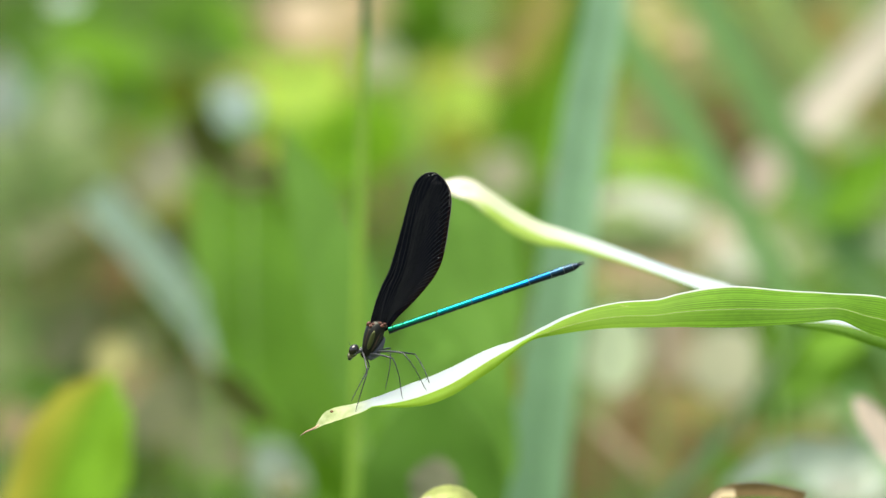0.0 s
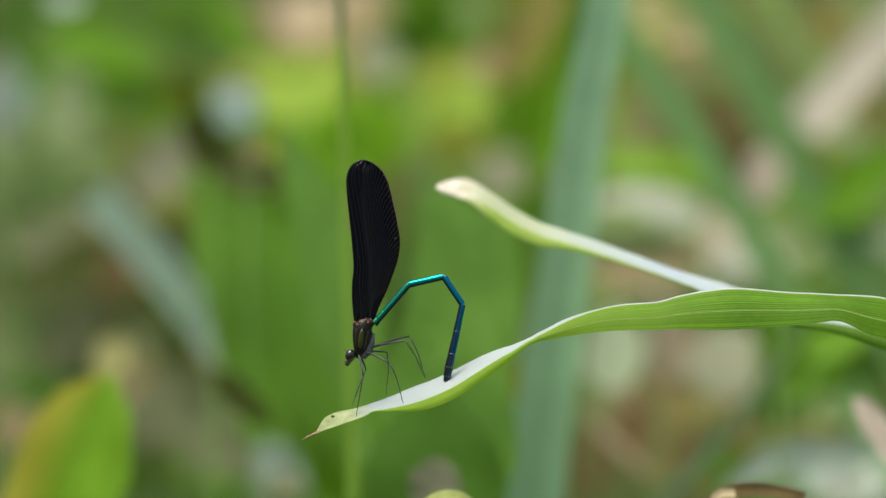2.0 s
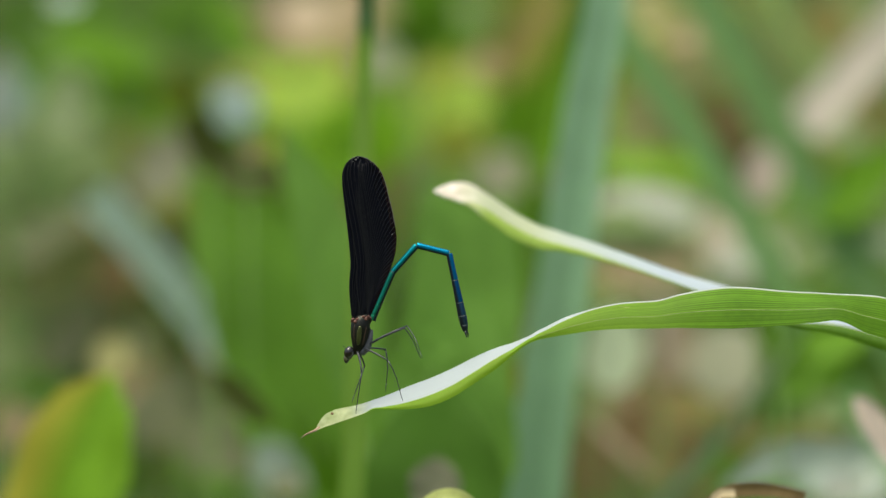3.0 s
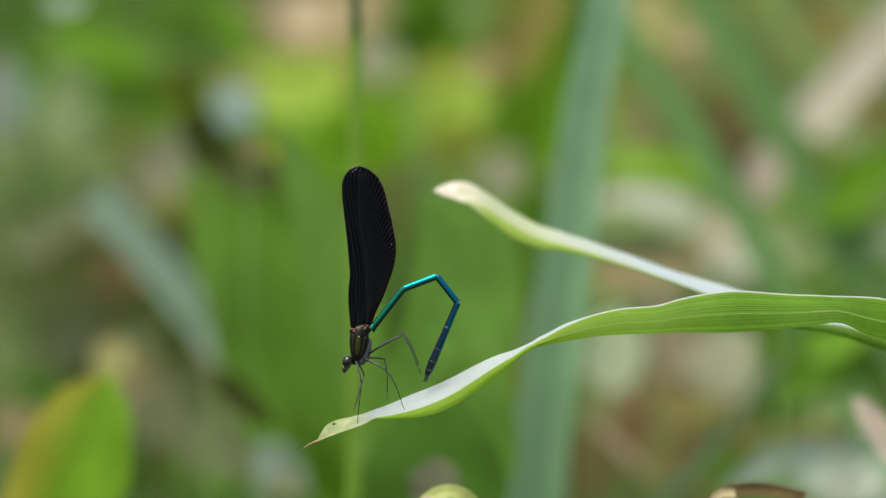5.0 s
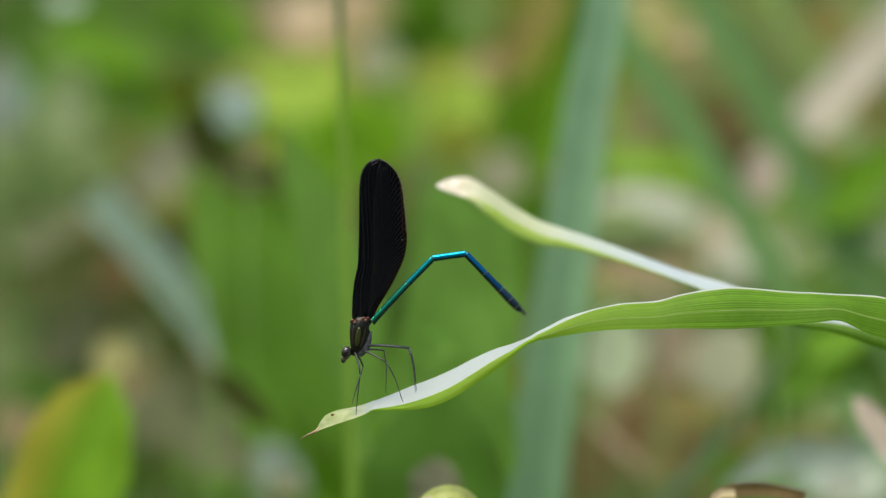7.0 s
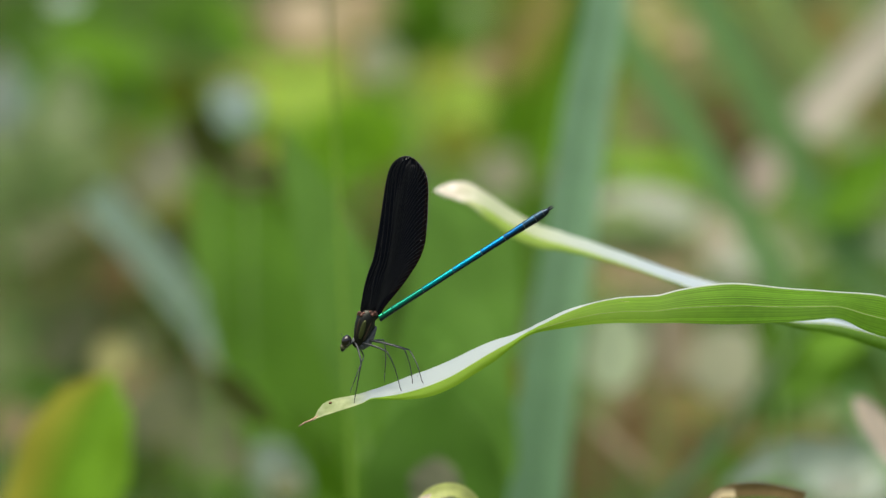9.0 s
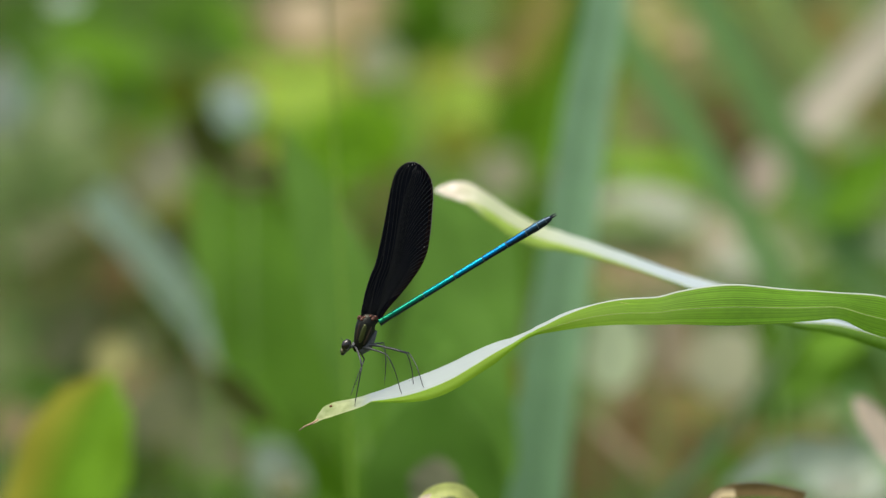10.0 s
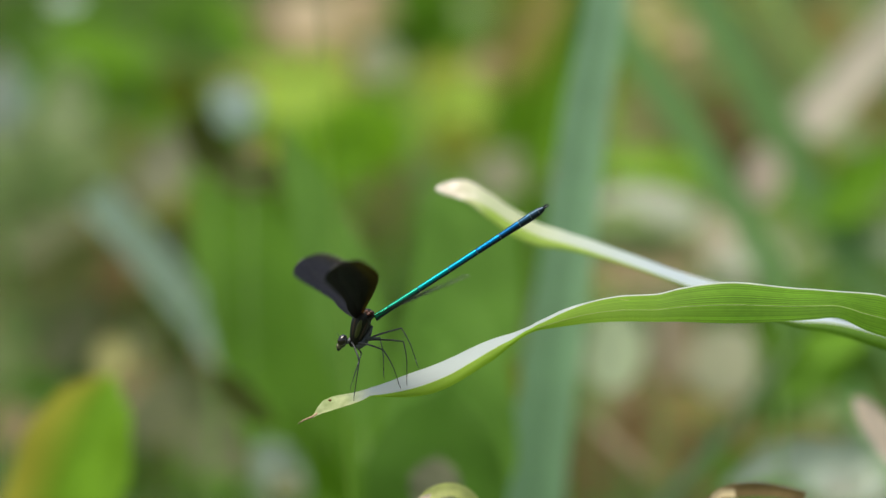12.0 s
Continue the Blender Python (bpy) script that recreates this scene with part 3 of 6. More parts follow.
plant("greyish sage-green leaf on a thin stalk", SAGE, [(0.0264, 0.937, 0.8638), (0.0562, 0.937, 0.8444), (0.0902, 0.937, 0.834)], 0.0547)
plant("greyish sage-green leaf on a thin stalk", SAGE, [(0.1307, 0.974, 0.8694), (0.0998, 0.974, 0.8508), (0.0745, 0.974, 0.8251)], 0.0543)
plant("moss-green leaf on a thin stalk", MOSS, [(0.1867, 0.983, 0.8312), (0.1528, 0.983, 0.8437), (0.1222, 0.983, 0.8629)], 0.0558)
plant("dark leaf painted in for a shaded gap, on a thin stalk", SHADE_GAP, [(-0.1295, 0.985, 0.7926), (-0.1581, 0.985, 0.8146), (-0.1902, 0.985, 0.8312)], 0.0552)
plant("dead brown leaf on a thin stalk", BROWN, [(-0.1393, 0.945, 0.7991), (-0.1053, 0.945, 0.8093), (-0.07, 0.945, 0.8131)], 0.0557)
plant("moss-green leaf on a thin stalk", MOSS, [(-0.0242, 0.925, 0.81), (-0.0589, 0.925, 0.8147), (-0.0939, 0.925, 0.8166)], 0.0554)
plant("moss-green leaf on a thin stalk", MOSS, [(-0.0342, 1, 0.8223), (0.0006, 1, 0.8119), (0.0362, 1, 0.805)], 0.0571)
plant("greyish sage-green leaf on a thin stalk", SAGE, [(0.0832, 0.923, 0.7891), (0.0522, 0.923, 0.8059), (0.0266, 0.923, 0.8302)], 0.0532)
plant("greyish sage-green leaf on a thin stalk", SAGE, [(0.134, 0.977, 0.7775), (0.108, 0.977, 0.8023), (0.0859, 0.977, 0.8307)], 0.053)
plant("deep green leaf on a thin stalk", DEEP, [(0.1311, 0.969, 0.8279), (0.1544, 0.969, 0.8004), (0.1838, 0.969, 0.7797)], 0.0536)
plant("deep green leaf on a thin stalk", DEEP, [(-0.1275, 1.002, 0.7809), (-0.158, 1.002, 0.7613), (-0.1907, 1.002, 0.7454)], 0.056)
plant("dark leaf painted in for a shaded gap, on a thin stalk", SHADE_GAP, [(-0.1377, 0.991, 0.7668), (-0.1021, 0.991, 0.7607), (-0.0663, 0.991, 0.7564)], 0.057)
plant("deep green leaf on a thin stalk", DEEP, [(-0.0163, 0.975, 0.7732), (-0.0515, 0.975, 0.7665), (-0.0871, 0.975, 0.7629)], 0.0566)
plant("moss-green leaf on a thin stalk", MOSS, [(-0.0257, 0.955, 0.7492), (0.0074, 0.955, 0.7621), (0.0397, 0.955, 0.7767)], 0.0553)
plant("dead brown leaf on a thin stalk", BROWN, [(0.0799, 0.988, 0.7382), (0.0522, 0.988, 0.7612), (0.026, 0.988, 0.786)], 0.0542)
plant("dead brown leaf on a thin stalk", BROWN, [(0.0727, 0.965, 0.7582), (0.1078, 0.965, 0.7658), (0.1397, 0.965, 0.7824)], 0.0558)
plant("greyish sage-green leaf on a thin stalk", SAGE, [(0.1912, 0.981, 0.76), (0.1587, 0.981, 0.7758), (0.1236, 0.981, 0.7845)], 0.0562)
plant("fresh green leaf on a thin stalk", FRESH, [(-0.1399, 0.63, 0.9261), (-0.1188, 0.63, 0.9197), (-0.098, 0.63, 0.9125)], 0.0174)
plant("deep green leaf on a thin stalk", DEEP, [(-0.1335, 0.689, 0.9338), (-0.1497, 0.689, 0.93), (-0.1661, 0.689, 0.928)], 0.0206)
plant("deep green leaf on a thin stalk", DEEP, [(-0.0922, 0.653, 0.9372), (-0.1122, 0.653, 0.9334), (-0.1326, 0.653, 0.9336)], 0.0152)
plant("pale blue-green leaf on a thin stalk", PALE_GLAUCOUS, [(-0.1345, 0.57, 0.9344), (-0.1288, 0.57, 0.9356), (-0.123, 0.57, 0.9364)], 0.0072)
plant("silvery pale leaf on a thin stalk", SILVER, [(-0.1542, 0.602, 0.8857), (-0.1556, 0.602, 0.9025), (-0.153, 0.602, 0.9192)], 0.0139)
plant("pale sunlit sage-green leaf on a thin stalk", PALE_SAGE, [(-0.1409, 0.64, 0.8874), (-0.1342, 0.64, 0.901), (-0.1306, 0.64, 0.9158)], 0.0197)
plant("fresh green leaf on a thin stalk", FRESH, [(-0.1566, 0.685, 0.9062), (-0.1499, 0.685, 0.9126), (-0.1424, 0.685, 0.9181)], 0.0098)
plant("greyish sage-green leaf on a thin stalk", SAGE, [(-0.1117, 0.692, 0.9116), (-0.1063, 0.692, 0.9228), (-0.0993, 0.692, 0.9331)], 0.0256)
plant("fresh green leaf on a thin stalk", FRESH, [(-0.1128, 0.713, 0.8945), (-0.1227, 0.713, 0.9022), (-0.132, 0.713, 0.9107)], 0.015)
plant("dull olive-green leaf on a thin stalk", OLIVE, [(-0.096, 0.64, 0.9152), (-0.0915, 0.64, 0.905), (-0.0849, 0.64, 0.896)], 0.0204)
plant("deep green leaf on a thin stalk", DEEP, [(-0.068, 0.552, 0.917), (-0.0776, 0.552, 0.9166), (-0.0868, 0.552, 0.9137)], 0.0148)
plant("moss-green leaf on a thin stalk", MOSS, [(-0.1047, 0.629, 0.9223), (-0.092, 0.629, 0.9323), (-0.077, 0.629, 0.9383)], 0.017)
plant("fresh green leaf on a thin stalk", FRESH, [(-0.0833, 0.605, 0.9317), (-0.0735, 0.605, 0.9268), (-0.0645, 0.605, 0.9208)], 0.0168)
plant("dead tan leaf on a thin stalk", TAN, [(-0.0697, 0.667, 0.9213), (-0.0674, 0.667, 0.9314), (-0.0627, 0.667, 0.9406)], 0.02)
plant("dry beige leaf on a thin stalk", BEIGE, [(-0.0394, 0.699, 0.9371), (-0.0527, 0.699, 0.9345), (-0.0663, 0.699, 0.9347)], 0.026)
plant("dead tan leaf on a thin stalk", TAN, [(-0.0179, 0.734, 0.9358), (-0.0324, 0.734, 0.9392), (-0.0474, 0.734, 0.9384)], 0.0265)
plant("pale warm sage leaf on a thin stalk", WARM_SAGE, [(-0.0252, 0.603, 0.9098), (-0.0226, 0.603, 0.9162), (-0.0205, 0.603, 0.9228)], 0.0171)
plant("moss-green leaf on a thin stalk", MOSS, [(-0.0076, 0.564, 0.915), (-0.0039, 0.564, 0.9261), (-0.0036, 0.564, 0.9378)], 0.0181)
plant("deep green leaf on a thin stalk", DEEP, [(-0.0093, 0.524, 0.9144), (-0.0083, 0.524, 0.9199), (-0.0073, 0.524, 0.9255)], 0.0098)
plant("bright grass-green leaf on a thin stalk", GRASSY, [(-0.0467, 0.512, 0.913), (-0.0588, 0.512, 0.9121), (-0.0709, 0.512, 0.9109)], 0.0051)
plant("pale blue-green leaf on a thin stalk", PALE_GLAUCOUS, [(-0.0624, 0.445, 0.8881), (-0.0665, 0.445, 0.8951), (-0.0717, 0.445, 0.9014)], 0.016)
plant("pale sunlit sage-green leaf on a thin stalk", PALE_SAGE, [(-0.0697, 0.516, 0.8923), (-0.0664, 0.516, 0.898), (-0.0631, 0.516, 0.9037)], 0.0127)
plant("sunlit yellow-green leaf on a thin stalk", LIME, [(-0.0664, 0.543, 0.8999), (-0.0504, 0.543, 0.9018), (-0.0342, 0.543, 0.9027)], 0.0226)
plant("sunlit yellow-green leaf on a thin stalk", LIME, [(-0.0529, 0.587, 0.9052), (-0.0433, 0.587, 0.9102), (-0.0327, 0.587, 0.9125)], 0.0145)
plant("bright grass-green leaf on a thin stalk", GRASSY, [(-0.0308, 0.53, 0.883), (-0.0284, 0.53, 0.8932), (-0.0237, 0.53, 0.9025)], 0.0205)
plant("fresh green leaf on a thin stalk", FRESH, [(-0.0397, 0.499, 0.8721), (-0.0329, 0.499, 0.881), (-0.0286, 0.499, 0.8914)], 0.0146)
plant("dark leaf painted in for a shaded gap, on a thin stalk", SHADE_GAP, [(-0.0786, 0.397, 0.8926), (-0.0724, 0.397, 0.881), (-0.0636, 0.397, 0.8712)], 0.014)
plant("dark leaf painted in for a shaded gap, on a thin stalk", SHADE_GAP, [(-0.0678, 0.342, 0.8734), (-0.0578, 0.342, 0.8718), (-0.0479, 0.342, 0.8699)], 0.0176)
plant("dark leaf painted in for a shaded gap, on a thin stalk", SHADE_GAP, [(-0.068, 0.464, 0.8819), (-0.0648, 0.464, 0.8754), (-0.0607, 0.464, 0.8693)], 0.0123)
plant("dead tan leaf on a thin stalk", TAN, [(-0.0577, 0.333, 0.876), (-0.0569, 0.333, 0.8792), (-0.0566, 0.333, 0.8825)], 0.0056)
plant("dull olive-green leaf on a thin stalk", OLIVE, [(-0.0603, 0.413, 0.8797), (-0.055, 0.413, 0.8808), (-0.0503, 0.413, 0.8833)], 0.0065)
plant("dusty grey-sage leaf on a thin stalk", GREY_SAGE, [(-0.104, 0.571, 0.8667), (-0.0955, 0.571, 0.8786), (-0.0894, 0.571, 0.8918)], 0.0218)
plant("dull olive-green leaf on a thin stalk", OLIVE, [(-0.1224, 0.656, 0.8754), (-0.1135, 0.656, 0.8839), (-0.1068, 0.656, 0.8941)], 0.0189)
plant("dull olive-green leaf on a thin stalk", OLIVE, [(-0.1012, 0.616, 0.8595), (-0.0964, 0.616, 0.8682), (-0.0912, 0.616, 0.8767)], 0.0179)
plant("greyish sage-green leaf on a thin stalk", SAGE, [(-0.1356, 0.621, 0.8876), (-0.1244, 0.621, 0.8811), (-0.1132, 0.621, 0.8746)], 0.0194)
plant("greyish sage-green leaf on a thin stalk", SAGE, [(-0.1492, 0.649, 0.8616), (-0.1486, 0.649, 0.8769), (-0.1439, 0.649, 0.8915)], 0.0097)
plant("greyish sage-green leaf on a thin stalk", SAGE, [(-0.1486, 0.687, 0.8834), (-0.1407, 0.687, 0.8713), (-0.1341, 0.687, 0.8583)], 0.0186)
plant("greyish sage-green leaf on a thin stalk", SAGE, [(-0.1618, 0.707, 0.8608), (-0.161, 0.707, 0.8734), (-0.1574, 0.707, 0.8855)], 0.0109)
plant("greyish sage-green leaf on a thin stalk", SAGE, [(-0.1303, 0.7, 0.8846), (-0.1204, 0.7, 0.894), (-0.1129, 0.7, 0.9053)], 0.0121)
plant("dull grey-olive leaf on a thin stalk", GREY_OLIVE, [(-0.1524, 0.605, 0.8462), (-0.1371, 0.605, 0.8552), (-0.1216, 0.605, 0.864)], 0.0144)
plant("withered khaki-brown leaf on a thin stalk", KHAKI, [(-0.1315, 0.651, 0.853), (-0.1289, 0.651, 0.8586), (-0.1254, 0.651, 0.8636)], 0.0137)
plant("dark leaf painted in for a shaded gap, on a thin stalk", SHADE_GAP, [(-0.0918, 0.501, 0.8617), (-0.0869, 0.501, 0.8516), (-0.0807, 0.501, 0.8424)], 0.0084)
plant("sunlit yellow-green leaf on a thin stalk", LIME, [(-0.0128, 0.623, 0.8964), (-0.0068, 0.623, 0.9045), (-0.0028, 0.623, 0.9137)], 0.018)
plant("sunlit yellow-green leaf on a thin stalk", LIME, [(0.0172, 0.621, 0.9051), (0.003, 0.621, 0.9006), (-0.0109, 0.621, 0.8949)], 0.0246)
plant("dull olive-green leaf on a thin stalk", OLIVE, [(-0.011, 0.588, 0.9075), (-0.0021, 0.588, 0.9117), (0.0074, 0.588, 0.9142)], 0.0145)
plant("withered khaki-brown leaf on a thin stalk", KHAKI, [(0.0158, 0.668, 0.9086), (0.0259, 0.668, 0.9228), (0.0358, 0.668, 0.9371)], 0.0187)
plant("withered khaki-brown leaf on a thin stalk", KHAKI, [(0.0475, 0.702, 0.9439), (0.0367, 0.702, 0.9376), (0.0258, 0.702, 0.9314)], 0.0152)
plant("dead tan leaf on a thin stalk", TAN, [(0.0084, 0.6, 0.9122), (0.0137, 0.6, 0.915), (0.0195, 0.6, 0.9162)], 0.0107)
plant("greyish sage-green leaf on a thin stalk", SAGE, [(0.0033, 0.671, 0.9359), (0.0115, 0.671, 0.9361), (0.0197, 0.671, 0.9359)], 0.0128)
plant("dead brown leaf on a thin stalk", BROWN, [(-0.0216, 0.707, 0.8482), (-0.0197, 0.707, 0.8711), (-0.0176, 0.707, 0.894)], 0.0107)
plant("dull olive-green leaf on a thin stalk", OLIVE, [(-0.0182, 0.725, 0.8778), (-0.0134, 0.725, 0.886), (-0.0088, 0.725, 0.8943)], 0.0142)
plant("dull olive-green leaf on a thin stalk", OLIVE, [(-0.0052, 0.658, 0.886), (0.0058, 0.658, 0.8884), (0.0158, 0.658, 0.8937)], 0.0176)
plant("greyish sage-green leaf on a thin stalk", SAGE, [(-0.0068, 0.694, 0.869), (-0.0062, 0.694, 0.8795), (-0.0032, 0.694, 0.8895)], 0.013)
plant("bright grass-green leaf on a thin stalk", GRASSY, [(0.0261, 0.638, 0.8716), (0.0318, 0.638, 0.89), (0.0327, 0.638, 0.9093)], 0.0147)
plant("fresh green leaf on a thin stalk", FRESH, [(0.0136, 0.679, 0.8868), (0.0187, 0.679, 0.8982), (0.0259, 0.679, 0.9082)], 0.0139)
plant("dusty grey-sage leaf on a thin stalk", GREY_SAGE, [(0.0089, 0.573, 0.8739), (0.0235, 0.573, 0.8756), (0.038, 0.573, 0.8739)], 0.0184)
plant("greyish sage-green leaf on a thin stalk", SAGE, [(0.0356, 0.647, 0.8745), (0.0245, 0.647, 0.8756), (0.0133, 0.647, 0.8745)], 0.0152)
plant("withered olive-tan leaf on a thin stalk", OLIVE_TAN, [(0.0625, 0.573, 0.9375), (0.0734, 0.573, 0.9294), (0.0833, 0.573, 0.92)], 0.0185)
plant("withered olive-tan leaf on a thin stalk", OLIVE_TAN, [(0.0738, 0.517, 0.9271), (0.0824, 0.517, 0.9158), (0.0879, 0.517, 0.9027)], 0.0253)
plant("dead tan leaf on a thin stalk", TAN, [(0.0835, 0.466, 0.9171), (0.079, 0.466, 0.9171), (0.0744, 0.466, 0.9171)], 0.0105)
plant("greyish sage-green leaf on a thin stalk", SAGE, [(0.0925, 0.594, 0.9071), (0.0817, 0.594, 0.907), (0.0709, 0.594, 0.9071)], 0.0113)
plant("withered khaki-brown leaf on a thin stalk", KHAKI, [(0.1321, 0.718, 0.9243), (0.1376, 0.718, 0.9344), (0.1437, 0.718, 0.9443)], 0.0166)
plant("withered khaki-brown leaf on a thin stalk", KHAKI, [(0.1555, 0.741, 0.94), (0.1472, 0.741, 0.9317), (0.1405, 0.741, 0.9221)], 0.0148)
plant("withered khaki-brown leaf on a thin stalk", KHAKI, [(0.1201, 0.703, 0.9358), (0.1273, 0.703, 0.9231), (0.1347, 0.703, 0.9105)], 0.0103)
plant("greyish sage-green leaf on a thin stalk", SAGE, [(0.1074, 0.748, 0.9445), (0.1151, 0.748, 0.9303), (0.1258, 0.748, 0.9182)], 0.0146)
plant("dead brown leaf on a thin stalk", BROWN, [(0.0937, 0.554, 0.904), (0.0975, 0.554, 0.893), (0.1034, 0.554, 0.8831)], 0.0115)
plant("withered khaki-brown leaf on a thin stalk", KHAKI, [(0.0934, 0.67, 0.9047), (0.0967, 0.67, 0.8995), (0.0995, 0.67, 0.894)], 0.0115)
plant("withered olive-tan leaf on a thin stalk", OLIVE_TAN, [(0.0663, 0.59, 0.906), (0.0693, 0.59, 0.8905), (0.077, 0.59, 0.8766)], 0.0191)
plant("withered khaki-brown leaf on a thin stalk", KHAKI, [(0.0634, 0.629, 0.8894), (0.0644, 0.629, 0.9004), (0.0672, 0.629, 0.9111)], 0.0084)
plant("bright grass-green leaf on a thin stalk", GRASSY, [(0.0881, 0.565, 0.8763), (0.0707, 0.565, 0.8785), (0.0533, 0.565, 0.8763)], 0.0126)
plant("fresh green leaf on a thin stalk", FRESH, [(0.096, 0.608, 0.8753), (0.0884, 0.608, 0.8732), (0.0804, 0.608, 0.8726)], 0.0123)
plant("dry pinkish-tan leaf on a thin stalk", DEAD_PINK, [(0.1005, 0.451, 0.8651), (0.1022, 0.451, 0.8739), (0.103, 0.451, 0.8829)], 0.0131)
plant("bright grass-green leaf on a thin stalk", GRASSY, [(0.1168, 0.628, 0.8825), (0.1226, 0.628, 0.8708), (0.1298, 0.628, 0.8599)], 0.0158)
plant("silvery pale leaf on a thin stalk", SILVER, [(0.0497, 0.51, 0.8631), (0.0685, 0.51, 0.8644), (0.0871, 0.51, 0.8612)], 0.0149)
plant("greyish sage-green leaf on a thin stalk", SAGE, [(0.0476, 0.5, 0.8595), (0.0587, 0.5, 0.8595), (0.0699, 0.5, 0.8595)], 0.0116)
plant("pale sunlit sage-green leaf on a thin stalk", PALE_SAGE, [(0.097, 0.624, 0.8592), (0.0861, 0.624, 0.8607), (0.0751, 0.624, 0.8592)], 0.0125)
plant("dry pinkish-tan leaf on a thin stalk", DEAD_PINK, [(0.0999, 0.571, 0.8545), (0.0932, 0.571, 0.8543), (0.0864, 0.571, 0.8545)], 0.015)
plant("greyish sage-green leaf on a thin stalk", SAGE, [(0.1078, 0.62, 0.8572), (0.1167, 0.62, 0.8582), (0.1257, 0.62, 0.8572)], 0.0149)
plant("withered khaki-brown leaf on a thin stalk", KHAKI, [(0.1451, 0.632, 0.8878), (0.1517, 0.632, 0.8967), (0.1561, 0.632, 0.9069)], 0.0135)
plant("greyish sage-green leaf on a thin stalk", SAGE, [(0.132, 0.572, 0.887), (0.1388, 0.572, 0.8879), (0.1455, 0.572, 0.887)], 0.017)
plant("dull olive-green leaf on a thin stalk", OLIVE, [(0.1282, 0.569, 0.8729), (0.1308, 0.569, 0.8802), (0.1335, 0.569, 0.8875)], 0.0126)
plant("bright grass-green leaf on a thin stalk", GRASSY, [(0.1523, 0.506, 0.882), (0.1372, 0.506, 0.8727), (0.1222, 0.506, 0.8632)], 0.0181)
plant("moss-green leaf on a thin stalk", MOSS, [(0.1478, 0.52, 0.8589), (0.1347, 0.52, 0.8573), (0.1215, 0.52, 0.8566)], 0.0117)
plant("silvery pale leaf on a thin stalk", SILVER, [(0.1429, 0.488, 0.8488), (0.1439, 0.488, 0.8523), (0.1442, 0.488, 0.856)], 0.0116)
plant("greyish sage-green leaf on a thin stalk", SAGE, [(0.1404, 0.592, 0.8522), (0.1286, 0.592, 0.8513), (0.1169, 0.592, 0.8522)], 0.0123)
plant("silvery pale leaf on a thin stalk", SILVER, [(0.1243, 0.658, 0.8502), (0.1111, 0.658, 0.8516), (0.0978, 0.658, 0.8502)], 0.0112)
plant("dark leaf painted in for a shaded gap, on a thin stalk", SHADE_GAP, [(-0.1158, 0.56, 0.8526), (-0.1305, 0.56, 0.8415), (-0.1475, 0.56, 0.8343)], 0.0211)
plant("moss-green leaf on a thin stalk", MOSS, [(-0.1505, 0.607, 0.8365), (-0.1482, 0.607, 0.8441), (-0.1477, 0.607, 0.8521)], 0.0186)
plant("dead brown leaf on a thin stalk", BROWN, [(-0.1193, 0.583, 0.8517), (-0.1142, 0.583, 0.8422), (-0.1086, 0.583, 0.8331)], 0.0176)
plant("greyish sage-green leaf on a thin stalk", SAGE, [(-0.1541, 0.62, 0.8155), (-0.1511, 0.62, 0.8261), (-0.1503, 0.62, 0.8371)], 0.0145)
plant("dull grey-olive leaf on a thin stalk", GREY_OLIVE, [(-0.1357, 0.574, 0.8076), (-0.1268, 0.574, 0.8205), (-0.1201, 0.574, 0.8345)], 0.0183)
plant("dull grey-olive leaf on a thin stalk", GREY_OLIVE, [(-0.1475, 0.667, 0.8354), (-0.1416, 0.667, 0.8258), (-0.1362, 0.667, 0.8159)], 0.0115)
plant("withered olive-tan leaf on a thin stalk", OLIVE_TAN, [(-0.1055, 0.39, 0.8109), (-0.1016, 0.39, 0.8167), (-0.0985, 0.39, 0.8229)], 0.0129)
plant("dark leaf painted in for a shaded gap, on a thin stalk", SHADE_GAP, [(-0.1108, 0.606, 0.8377), (-0.0993, 0.606, 0.8268), (-0.0884, 0.606, 0.8153)], 0.0186)
plant("dull grey-olive leaf on a thin stalk", GREY_OLIVE, [(-0.097, 0.585, 0.8204), (-0.1065, 0.585, 0.8155), (-0.1156, 0.585, 0.8097)], 0.0143)
plant("deep green leaf on a thin stalk", DEEP, [(-0.1202, 0.479, 0.8024), (-0.1309, 0.479, 0.8048), (-0.1418, 0.479, 0.8062)], 0.0137)
plant("dead tan leaf on a thin stalk", TAN, [(-0.1441, 0.503, 0.7842), (-0.1409, 0.503, 0.7909), (-0.1366, 0.503, 0.7971)], 0.0147)
plant("dull grey-olive leaf on a thin stalk", GREY_OLIVE, [(-0.0984, 0.471, 0.7869), (-0.0934, 0.471, 0.7966), (-0.0874, 0.471, 0.8058)], 0.0205)
plant("dead tan leaf on a thin stalk", TAN, [(-0.1117, 0.564, 0.7981), (-0.103, 0.564, 0.798), (-0.0943, 0.564, 0.7981)], 0.0145)
plant("dull grey-olive leaf on a thin stalk", GREY_OLIVE, [(-0.092, 0.497, 0.8112), (-0.0846, 0.497, 0.8016), (-0.0765, 0.497, 0.7927)], 0.0172)
plant("dull olive-green leaf on a thin stalk", OLIVE, [(-0.1077, 0.625, 0.7783), (-0.0907, 0.625, 0.7757), (-0.0737, 0.625, 0.7783)], 0.02)
plant("moss-green leaf on a thin stalk", MOSS, [(-0.1086, 0.549, 0.7781), (-0.0946, 0.549, 0.7745), (-0.0803, 0.549, 0.7731)], 0.0143)
plant("deep green leaf on a thin stalk", DEEP, [(-0.1054, 0.494, 0.7664), (-0.1037, 0.494, 0.7747), (-0.0997, 0.494, 0.7821)], 0.0181)
